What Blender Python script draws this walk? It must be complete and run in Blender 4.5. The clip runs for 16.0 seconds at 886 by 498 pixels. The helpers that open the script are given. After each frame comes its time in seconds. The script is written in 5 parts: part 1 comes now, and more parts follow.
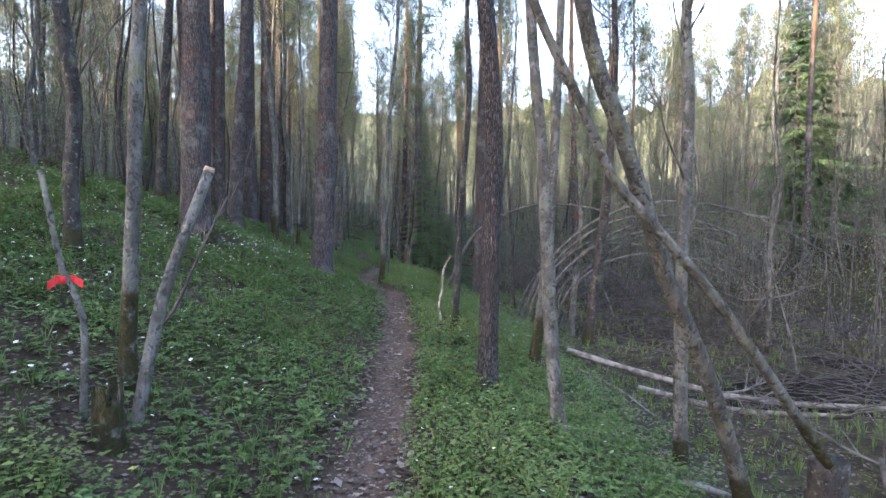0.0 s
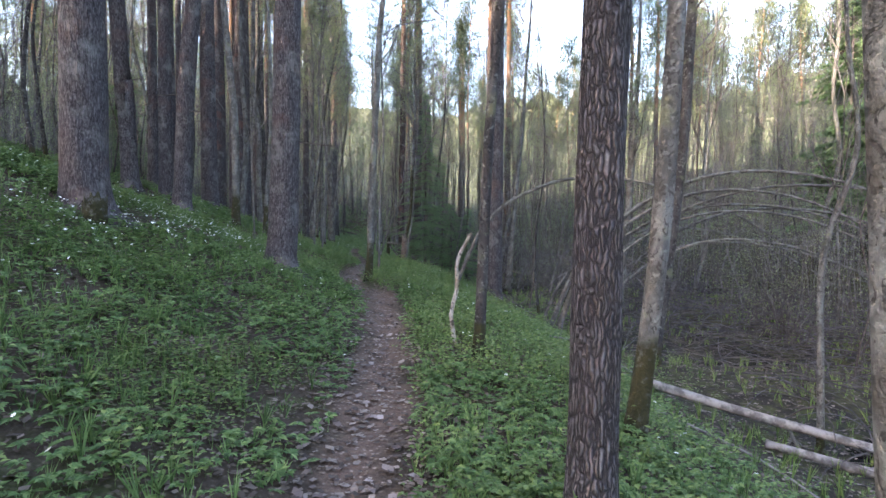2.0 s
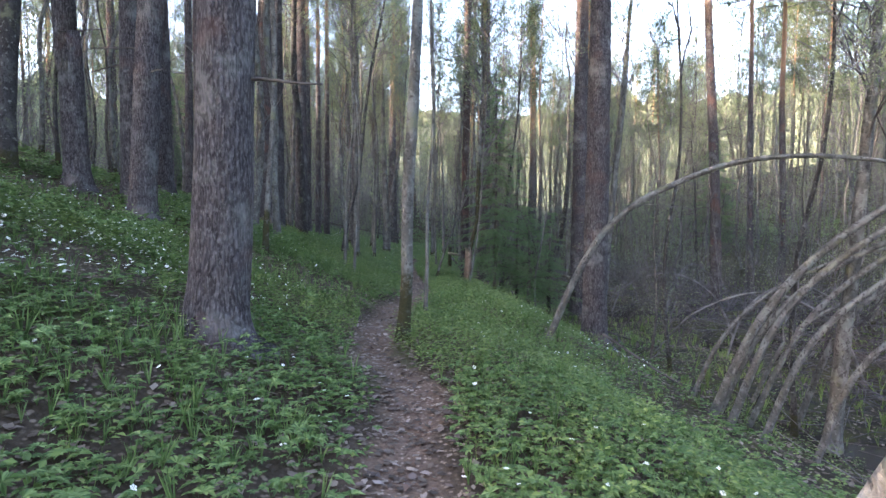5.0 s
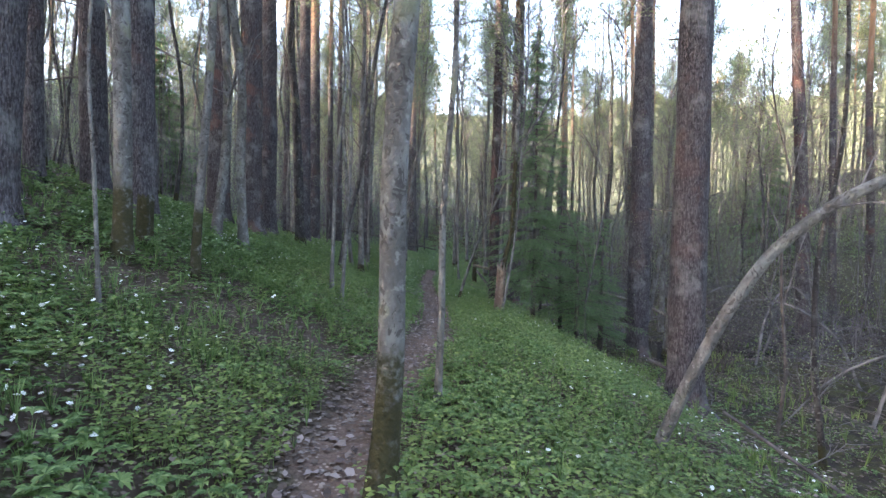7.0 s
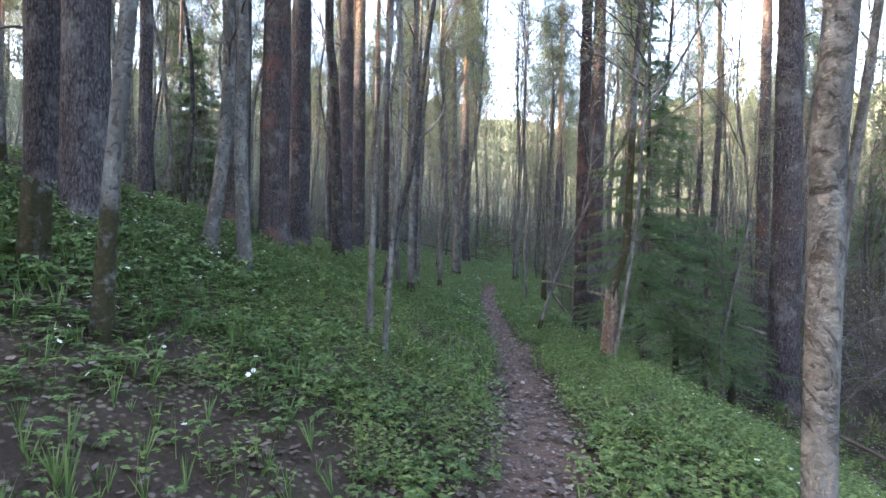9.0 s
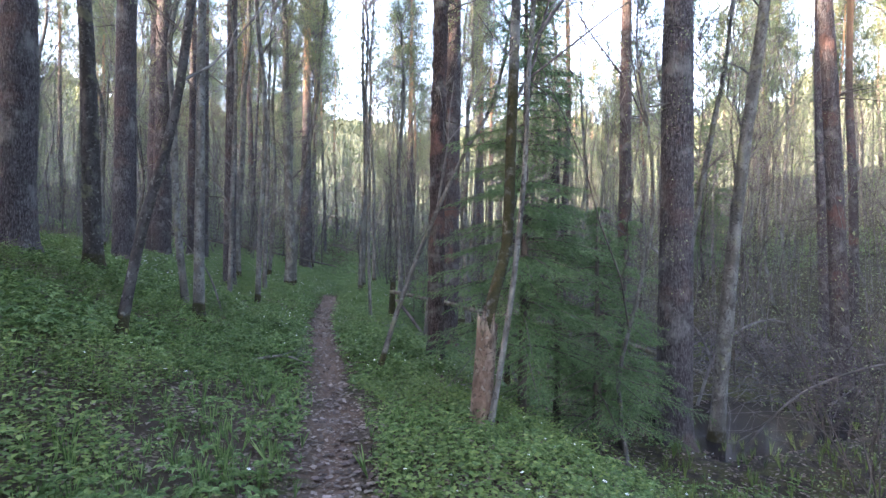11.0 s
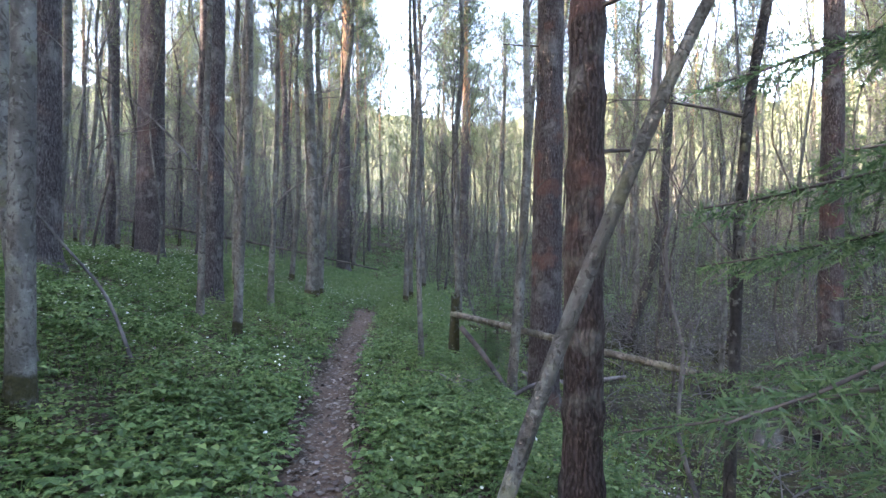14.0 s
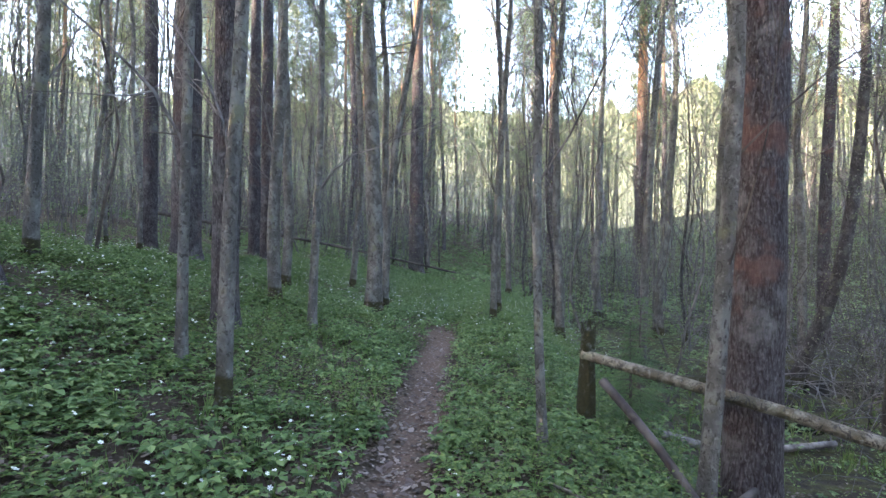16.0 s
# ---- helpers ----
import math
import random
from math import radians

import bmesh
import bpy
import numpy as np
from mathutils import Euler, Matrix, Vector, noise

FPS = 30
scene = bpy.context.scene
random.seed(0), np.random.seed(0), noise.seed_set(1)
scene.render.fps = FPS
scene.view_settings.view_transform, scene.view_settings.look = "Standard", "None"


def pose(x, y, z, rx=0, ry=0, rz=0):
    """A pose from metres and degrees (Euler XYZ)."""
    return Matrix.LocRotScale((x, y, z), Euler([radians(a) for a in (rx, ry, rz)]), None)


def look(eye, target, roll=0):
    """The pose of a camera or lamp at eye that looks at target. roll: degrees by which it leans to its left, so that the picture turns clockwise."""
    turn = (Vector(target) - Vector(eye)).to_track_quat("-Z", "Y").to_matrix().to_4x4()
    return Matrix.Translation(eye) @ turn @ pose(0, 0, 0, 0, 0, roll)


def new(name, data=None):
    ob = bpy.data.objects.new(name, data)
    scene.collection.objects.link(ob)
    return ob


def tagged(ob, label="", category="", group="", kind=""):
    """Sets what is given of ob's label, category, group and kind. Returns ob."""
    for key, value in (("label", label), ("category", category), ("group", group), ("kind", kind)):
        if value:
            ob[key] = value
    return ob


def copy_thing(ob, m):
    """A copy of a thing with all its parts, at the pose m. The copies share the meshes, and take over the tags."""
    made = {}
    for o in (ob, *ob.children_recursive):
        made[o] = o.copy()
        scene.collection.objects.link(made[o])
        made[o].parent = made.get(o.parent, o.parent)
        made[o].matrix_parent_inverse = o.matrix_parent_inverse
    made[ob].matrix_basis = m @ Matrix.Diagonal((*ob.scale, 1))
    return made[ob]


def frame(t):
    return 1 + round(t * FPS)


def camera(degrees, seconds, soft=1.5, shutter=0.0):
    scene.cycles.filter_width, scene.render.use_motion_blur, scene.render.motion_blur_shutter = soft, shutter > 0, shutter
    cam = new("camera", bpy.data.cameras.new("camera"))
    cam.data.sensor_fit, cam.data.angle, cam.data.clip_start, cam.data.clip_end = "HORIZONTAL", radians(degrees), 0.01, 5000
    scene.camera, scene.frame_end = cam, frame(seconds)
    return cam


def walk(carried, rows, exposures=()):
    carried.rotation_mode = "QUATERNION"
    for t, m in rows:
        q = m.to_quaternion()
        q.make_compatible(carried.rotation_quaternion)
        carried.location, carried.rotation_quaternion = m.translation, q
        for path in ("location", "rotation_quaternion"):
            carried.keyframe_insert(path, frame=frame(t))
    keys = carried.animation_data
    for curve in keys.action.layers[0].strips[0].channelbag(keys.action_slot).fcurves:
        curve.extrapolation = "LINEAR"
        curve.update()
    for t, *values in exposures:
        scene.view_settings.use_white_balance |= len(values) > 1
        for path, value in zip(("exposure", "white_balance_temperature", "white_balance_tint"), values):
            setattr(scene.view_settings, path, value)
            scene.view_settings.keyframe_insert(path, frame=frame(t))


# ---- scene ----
# camera: seconds, place in metres, yaw, pitch, roll in degrees
cam = camera(78.80, 16.0, soft=1.5)
ROWS = [
    (0.0, 0.000, 0.000, 1.718, -0.00, -2.19, -0.66),
    (0.5, 0.029, 0.729, 1.743, -0.54, -2.24, -0.79),
    (1.0, -0.008, 1.568, 1.689, -0.85, -2.24, -0.78),
    (1.5, -0.064, 2.321, 1.534, -0.22, -2.17, -0.67),
    (2.0, -0.127, 3.247, 1.364, 0.03, -2.31, -0.47),
    (2.5, -0.256, 4.011, 1.490, -0.00, -2.27, -0.54),
    (3.0, -0.255, 4.546, 1.541, -1.42, -1.97, -0.61),
    (3.5, -0.359, 5.286, 1.551, -1.66, -2.10, -0.54),
    (4.0, -0.458, 5.967, 1.596, 0.26, -2.13, -0.57),
    (4.5, -0.426, 6.717, 1.567, 4.67, -2.05, -0.23),
    (4.7, -0.388, 7.004, 1.500, 6.12, -2.02, -0.08),
    (6.8, -0.760, 10.195, 1.618, 8.68, -1.24, -0.82),
    (7.0, -0.813, 10.477, 1.587, 9.36, -1.32, -0.86),
    (7.5, -0.965, 11.112, 1.643, 10.60, -1.24, -0.83),
    (8.0, -1.343, 11.832, 1.662, 12.44, -1.29, -1.04),
    (8.2, -1.525, 12.091, 1.675, 14.49, -1.28, -0.91),
    (10.3, -1.814, 14.975, 1.575, 10.59, 0.29, -1.19),
    (10.5, -1.796, 15.264, 1.572, 7.76, 0.08, -1.04),
    (11.0, -1.797, 15.915, 1.630, -1.17, 0.08, -0.60),
    (11.5, -1.993, 16.671, 1.677, -5.12, 0.09, -0.76),
    (12.0, -2.041, 17.297, 1.651, -5.23, 0.20, -0.78),
    (12.5, -2.115, 18.124, 1.595, -4.27, 0.10, -0.60),
    (13.0, -2.129, 18.917, 1.578, -1.90, 0.14, -0.79),
    (13.5, -2.219, 19.796, 1.584, 0.64, -0.11, -0.50),
    (14.0, -2.372, 20.538, 1.614, 3.81, -0.02, -0.69),
    (14.5, -2.570, 21.299, 1.613, 7.40, -0.04, -0.76),
    (15.0, -2.668, 22.031, 1.573, 10.95, -0.09, -0.46),
    (15.5, -2.802, 22.817, 1.583, 11.29, -0.18, -0.33),
    (16.0, -3.047, 23.609, 1.616, 11.69, -0.22, -0.58),
]
# the clip's camera adapts a little on the way: seconds, stops, kelvin, tint
EXPOSURES = [(0.0, 4.05, 6400, 26), (4.5, 4.33, 6400, 26), (7.5, 4.55, 6600, 26), (11.0, 4.75, 6450, 29), (16.0, 4.9, 6500, 25)]
walk(cam, [(t, pose(x, y, z, 90 + pitch, roll, yaw)) for t, x, y, z, yaw, pitch, roll in ROWS], EXPOSURES)

# ---- light ----
SUN_FROM = Vector((-0.85, -0.50, 0.17)).normalized()
world = bpy.data.worlds.new("sky")
scene.world = world
world.use_nodes = True
_nt = world.node_tree
_sky = _nt.nodes.new("ShaderNodeTexSky")
_sky.sky_type = "NISHITA"
_sky.sun_disc = False
_sky.sun_elevation = math.asin(SUN_FROM.z)
_sky.sun_rotation = math.atan2(SUN_FROM.x, SUN_FROM.y)
_sky.dust_density = 2.5
_nt.links.new(_sky.outputs[0], _nt.nodes["Background"].inputs[0])
_nt.nodes["Background"].inputs[1].default_value = 0.14
_sun = bpy.data.lights.new("sun", "SUN")
_sun.energy, _sun.angle, _sun.color = 3.6, radians(0.6), (1.0, 0.86, 0.62)
sun = new("sun", _sun)
sun.matrix_world = look(SUN_FROM * 60, (0, 0, 0))


# ---- materials ----
class Mat:
    """A small builder for node materials."""

    def __init__(self, name, rough=0.8, spec=0.3):
        self.m = bpy.data.materials.new(name)
        self.m.use_nodes = True
        self.t = self.m.node_tree
        self.b = self.t.nodes["Principled BSDF"]
        self.b.inputs["Roughness"].default_value = rough
        self.b.inputs["Specular IOR Level"].default_value = spec
        self.co = self.t.nodes.new("ShaderNodeTexCoord").outputs["Object"]

    def put(self, socket, value):
        if hasattr(value, "is_output"):
            self.t.links.new(value, socket)
        else:
            socket.default_value = value

    def scaled(self, sx, sy, sz):
        n = self.t.nodes.new("ShaderNodeMapping")
        n.inputs["Scale"].default_value = (sx, sy, sz)
        self.t.links.new(self.co, n.inputs["Vector"])
        return n.outputs[0]

    def noise(self, scale, detail=4, vec=None, rough=0.6, dist=0.0):
        n = self.t.nodes.new("ShaderNodeTexNoise")
        n.inputs["Scale"].default_value, n.inputs["Detail"].default_value = scale, detail
        n.inputs["Roughness"].default_value, n.inputs["Distortion"].default_value = rough, dist
        self.t.links.new(vec or self.co, n.inputs["Vector"])
        return n.outputs["Fac"]

    def cells(self, scale, vec=None, feature="DISTANCE_TO_EDGE"):
        n = self.t.nodes.new("ShaderNodeTexVoronoi")
        n.feature = feature
        n.inputs["Scale"].default_value = scale
        self.t.links.new(vec or self.co, n.inputs["Vector"])
        return n.outputs["Distance"]

    def ramp(self, fac, *stops):
        n = self.t.nodes.new("ShaderNodeValToRGB")
        e = n.color_ramp.elements
        while len(e) < len(stops):
            e.new(0.5)
        for k, (p, c) in enumerate(stops):
            e[k].position = p
            e[k].color = (*c, 1) if len(c) == 3 else c
        self.put(n.inputs[0], fac)
        return n.outputs[0]

    def step(self, fac, a, b):
        n = self.t.nodes.new("ShaderNodeMapRange")
        n.interpolation_type = "SMOOTHSTEP"
        self.put(n.inputs["Value"], fac)
        n.inputs["From Min"].default_value, n.inputs["From Max"].default_value = a, b
        return n.outputs[0]

    def math(self, op, a, b=0.0):
        n = self.t.nodes.new("ShaderNodeMath")
        n.operation = op
        self.put(n.inputs[0], a)
        self.put(n.inputs[1], b)
        return n.outputs[0]

    def mix(self, fac, a, b, kind="MIX"):
        n = self.t.nodes.new("ShaderNodeMix")
        n.data_type, n.blend_type = "RGBA", kind
        self.put(n.inputs["Factor"], fac)
        self.put(n.inputs["A"], a if hasattr(a, "is_output") else (*a, 1))
        self.put(n.inputs["B"], b if hasattr(b, "is_output") else (*b, 1))
        return n.outputs["Result"]

    def axis(self, k):
        n = self.t.nodes.new("ShaderNodeSeparateXYZ")
        self.t.links.new(self.co, n.inputs[0])
        return n.outputs[k]

    def rnd(self, island=False):
        if island:
            return self.t.nodes.new("ShaderNodeNewGeometry").outputs["Random Per Island"]
        return self.t.nodes.new("ShaderNodeObjectInfo").outputs["Random"]

    def bump(self, height, strength=0.5, dist=0.02):
        n = self.t.nodes.new("ShaderNodeBump")
        n.inputs["Strength"].default_value, n.inputs["Distance"].default_value = strength, dist
        self.put(n.inputs["Height"], height)
        self.t.links.new(n.outputs[0], self.b.inputs["Normal"])

    def done(self, color):
        self.put(self.b.inputs["Base Color"], color)
        return self.m


def bark_pine(name, low, mid, high, red=0.0):
    m = Mat(name, 0.9, 0.15)
    warp = m.t.nodes.new("ShaderNodeVectorMath")
    warp.operation = "MULTIPLY_ADD"
    nz = m.t.nodes.new("ShaderNodeTexNoise")
    nz.inputs["Scale"].default_value = 9
    m.t.links.new(m.co, nz.inputs["Vector"])
    m.t.links.new(nz.outputs["Color"], warp.inputs[0])
    warp.inputs[1].default_value = (0.028, 0.028, 0.05)
    m.t.links.new(m.scaled(1, 1, 0.2), warp.inputs[2])
    crack = m.cells(33, warp.outputs[0])
    fine = m.noise(60, 3, m.scaled(1, 1, 0.4))
    blot = m.noise(3.0, 4)
    c = m.mix(m.math("ADD", m.math("MULTIPLY", m.step(crack, 0.0, 0.3), 0.6), m.math("MULTIPLY", m.step(m.noise(24, 4, m.scaled(1, 1, 0.25)), 0.35, 0.65), 0.4)), low, mid)
    c = m.mix(m.math("MULTIPLY", m.step(fine, 0.45, 0.75), 0.7), c, high)
    c = m.mix(m.math("MULTIPLY", m.step(blot, 0.5, 0.72), 0.55), c, (0.20, 0.21, 0.20))
    if red:
        c = m.mix(m.math("MULTIPLY", m.step(m.noise(1.1, 4), 0.53, 0.61), red), c, m.mix(fine, (0.070, 0.034, 0.029), (0.14, 0.085, 0.072)))
    # higher up the bark of a pine thins and turns orange
    c = m.mix(m.step(m.axis(2), 7.5, 12.5), c, m.mix(fine, (0.20, 0.115, 0.07), (0.32, 0.20, 0.12)))
    m.bump(m.math("ADD", m.step(crack, 0.0, 0.25), m.math("MULTIPLY", fine, 0.6)), 0.7, 0.02)
    return m.done(c)


def bark_alder(name, moss, base=(0.085, 0.084, 0.078), pale=(0.175, 0.18, 0.172), dark=(0.04, 0.036, 0.034)):
    m = Mat(name, 0.85, 0.2)
    blot = m.noise(7, 5, m.scaled(1, 1, 0.55))
    fine = m.noise(45, 3)
    lent = m.noise(17, 4, m.scaled(1, 1, 0.75), 0.6, 1.6)
    c = m.mix(m.step(blot, 0.42, 0.62), base, pale)
    c = m.mix(m.math("MULTIPLY", m.step(lent, 0.55, 0.60), 0.8), c, dark)
    c = m.mix(m.math("MULTIPLY", m.step(m.noise(19, 4), 0.58, 0.68), 0.5), c, (0.28, 0.29, 0.27))
    c = m.mix(m.math("MULTIPLY", m.step(m.noise(4, 3), 0.55, 0.7), 0.7), c, (0.15, 0.16, 0.095))
    c = m.mix(m.math("MULTIPLY", fine, 0.35), c, dark)
    if moss:
        edge = m.math("ADD", m.axis(2), m.math("MULTIPLY", m.math("SUBTRACT", m.noise(5, 4), 0.5), 0.35 * moss))
        f = m.math("SUBTRACT", 1.0, m.step(edge, moss * 0.86, moss * 1.02))
        c = m.mix(m.math("MULTIPLY", f, m.step(m.noise(14, 3), 0.25, 0.5)), c, m.mix(fine, (0.012, 0.012, 0.007), (0.046, 0.044, 0.017)))
    m.bump(m.math("ADD", m.math("MULTIPLY", lent, -1.2), fine), 0.9, 0.02)
    return m.done(c)


def bark_oak(name):
    m = Mat(name, 0.9, 0.15)
    warp = m.t.nodes.new("ShaderNodeVectorMath")
    warp.operation = "MULTIPLY_ADD"
    nz = m.t.nodes.new("ShaderNodeTexNoise")
    nz.inputs["Scale"].default_value = 14
    m.t.links.new(m.co, nz.inputs["Vector"])
    m.t.links.new(nz.outputs["Color"], warp.inputs[0])
    warp.inputs[1].default_value = (0.03, 0.03, 0.03)
    m.t.links.new(m.scaled(1, 1, 0.15), warp.inputs[2])
    crack = m.cells(62, warp.outputs[0])
    fine = m.noise(70, 3)
    c = m.mix(m.step(crack, 0.02, 0.24), (0.036, 0.031, 0.032), (0.130, 0.118, 0.122))
    c = m.mix(m.math("MULTIPLY", m.step(crack, 0.3, 0.55), m.step(m.noise(12, 3), 0.42, 0.6)), c, (0.23, 0.22, 0.225))
    c = m.mix(m.math("MULTIPLY", m.step(m.noise(2.4, 3), 0.55, 0.7), 0.25), c, (0.10, 0.07, 0.05))
    m.bump(m.math("ADD", m.step(crack, 0.0, 0.35), m.math("MULTIPLY", fine, 0.3)), 1.0, 0.03)
    return m.done(c)


def leaf_mat(name, a, b, c, rough=0.55, glow=0.25):
    m = Mat(name, rough, 0.35)
    col = m.ramp(m.rnd(True), (0.0, a), (0.55, b), (1.0, c))
    big = m.noise(0.9, 3)
    col = m.mix(m.math("MULTIPLY", m.step(big, 0.4, 0.7), 0.45), col, a)
    m.done(col)
    tr = m.t.nodes.new("ShaderNodeBsdfTranslucent")
    m.put(tr.inputs["Color"], col)
    mx = m.t.nodes.new("ShaderNodeMixShader")
    mx.inputs[0].default_value = glow
    m.t.links.new(m.b.outputs[0], mx.inputs[1])
    m.t.links.new(tr.outputs[0], mx.inputs[2])
    m.t.links.new(mx.outputs[0], m.t.nodes["Material Output"].inputs[0])
    return m.m


def plain(name, a, b, scale=12, rough=0.85):
    m = Mat(name, rough, 0.2)
    f = m.noise(scale, 5)
    m.bump(m.noise(scale * 4, 3), 0.5, 0.01)
    return m.done(m.mix(m.step(f, 0.35, 0.65), a, b))


PINE_GREY = bark_pine("bark_pine_grey", (0.020, 0.017, 0.019), (0.080, 0.073, 0.078), (0.155, 0.146, 0.151), 0.3)
PINE_RED = bark_pine("bark_pine_red", (0.026, 0.019, 0.019), (0.076, 0.069, 0.073), (0.145, 0.136, 0.140), 0.75)
PINE_KNOB = bark_pine("bark_pine_knobbly", (0.016, 0.011, 0.011), (0.052, 0.042, 0.042), (0.100, 0.086, 0.086), 0.8)
ALDER = bark_alder("bark_alder", 0.0)
ALDER_LOW = bark_alder("bark_alder_mossy_foot", 0.28)
ALDER_MOSS = bark_alder("bark_alder_mossy", 0.76)
ALDER_DARK = bark_alder("bark_dark", 0.3, (0.036, 0.033, 0.033), (0.078, 0.075, 0.074), (0.016, 0.014, 0.014))
MOSSY = bark_alder("bark_all_moss", 3.2)
LEAN_BARK = bark_alder("bark_leaning", 0.45, (0.075, 0.072, 0.066), (0.15, 0.152, 0.142), (0.03, 0.027, 0.024))
OAK = bark_oak("bark_oak")
DEADWOOD = plain("dead_wood", (0.085, 0.076, 0.070), (0.24, 0.22, 0.205), 9)
TWIG = plain("twig_bark", (0.058, 0.055, 0.054), (0.155, 0.15, 0.148), 5)
TWIG_BOG = plain("twig_bog", (0.034, 0.031, 0.035), (0.115, 0.108, 0.117), 5)
TWIG_DARK = plain("twig_dark", (0.040, 0.034, 0.032), (0.10, 0.088, 0.08), 5)
WOOD_RAW = plain("bare_wood", (0.26, 0.19, 0.13), (0.46, 0.37, 0.28), 20)
RIBBON = plain("ribbon_red", (0.55, 0.03, 0.03), (0.65, 0.05, 0.05), 20, 0.5)
NEEDLE = leaf_mat("pine_needles", (0.055, 0.075, 0.040), (0.085, 0.110, 0.052), (0.14, 0.155, 0.065), 0.6, 0.3)
SPRUCE = leaf_mat("spruce_needles", (0.045, 0.092, 0.040), (0.088, 0.162, 0.068), (0.165, 0.25, 0.10), 0.5, 0.35)
YOUNG = leaf_mat("young_leaves", (0.130, 0.172, 0.085), (0.185, 0.230, 0.118), (0.255, 0.295, 0.160), 0.5, 0.5)
HERB = leaf_mat("herb_leaves", (0.042, 0.085, 0.025), (0.100, 0.178, 0.054), (0.20, 0.29, 0.105), 0.5, 0.35)
BERRY = leaf_mat("bilberry_leaves", (0.050, 0.088, 0.022), (0.112, 0.175, 0.045), (0.20, 0.26, 0.075), 0.5, 0.3)
LITTER = leaf_mat("dry_leaves", (0.040, 0.028, 0.022), (0.095, 0.070, 0.054), (0.25, 0.205, 0.175), 0.75, 0.05)
PATH_LEAF = leaf_mat("trodden_leaves", (0.060, 0.042, 0.037), (0.125, 0.092, 0.080), (0.30, 0.25, 0.225), 0.8, 0.03)
PETAL = leaf_mat("white_petals", (0.72, 0.74, 0.72), (0.80, 0.81, 0.79), (0.84, 0.84, 0.80), 0.5, 0.3)


def ground_mat():
    m = Mat("forest_floor", 0.95, 0.15)
    big, mid, fine = m.noise(0.55, 4), m.noise(5, 5), m.noise(38, 5)
    leafy = m.cells(26, None, "F1")
    soil = m.mix(fine, (0.018, 0.014, 0.010), (0.075, 0.056, 0.040))
    soil = m.mix(m.math("MULTIPLY", m.step(leafy, 0.45, 0.2), m.step(mid, 0.4, 0.6)), soil, (0.19, 0.15, 0.12))
    moss = m.mix(fine, (0.018, 0.026, 0.009), (0.065, 0.080, 0.024))
    c = m.mix(m.math("MULTIPLY", m.step(m.math("ADD", big, m.math("MULTIPLY", mid, 0.5)), 0.78, 0.95), 0.8), soil, moss)
    at = m.t.nodes.new("ShaderNodeAttribute")
    at.attribute_name = "kind"
    sp = m.t.nodes.new("ShaderNodeSeparateXYZ")
    m.t.links.new(at.outputs["Vector"], sp.inputs[0])
    dirt = m.mix(fine, (0.055, 0.036, 0.027), (0.165, 0.115, 0.088))
    dirt = m.mix(m.step(leafy, 0.35, 0.15), dirt, (0.22, 0.17, 0.14))
    c = m.mix(sp.outputs[0], c, dirt)
    mud = m.mix(mid, (0.010, 0.009, 0.010), (0.028, 0.024, 0.026))
    c = m.mix(sp.outputs[1], c, mud)
    bog = m.mix(m.step(mid, 0.4, 0.62), (0.022, 0.019, 0.016), (0.050, 0.056, 0.017))
    c = m.mix(m.math("MULTIPLY", sp.outputs[2], 0.75), c, bog)
    m.bump(m.math("ADD", m.math("MULTIPLY", mid, 1.0), m.math("MULTIPLY", fine, 0.4)), 0.9, 0.05)
    return m.done(c)


FLOOR = ground_mat()

# ---- the lie of the land ----
PATH_Y = [-20, 0, 4, 6, 8, 10, 11.3, 12.4, 14, 15, 16.5, 20.5, 22, 24.5, 27, 29.5, 32, 60]
PATH_X = [0.6, -0.3, -0.48, -0.55, -0.65, -0.87, -1.12, -1.66, -1.98, -1.93, -1.97, -2.57, -2.93, -3.5, -4.05, -4.45, -4.8, -9]
RISE_Y = [-20, 0, 5.5, 7.5, 10.5, 12.5, 16, 19.5, 21.8, 25.7, 27.6, 33, 60]
RISE_Z = [0.1, 0.1, 0.13, 0.2, 0.36, 0.42, 0.42, 0.25, 0.1, 0.14, 0.11, 0.15, 0.3]


def path_x(y):
    return np.interp(y, PATH_Y, PATH_X)


def hash2(i, j, seed=0):
    v = np.sin(i * 127.1 + j * 311.7 + seed * 74.7) * 43758.5453
    return v - np.floor(v)


def vnoise(x, y, seed=0):
    """Smooth value noise, 0 to 1."""
    xi, yi = np.floor(x), np.floor(y)
    u, v = x - xi, y - yi
    u, v = u * u * (3 - 2 * u), v * v * (3 - 2 * v)
    a, b = hash2(xi, yi, seed), hash2(xi + 1, yi, seed)
    c, d = hash2(xi, yi + 1, seed), hash2(xi + 1, yi + 1, seed)
    return (a * (1 - u) + b * u) * (1 - v) + (c * (1 - u) + d * u) * v


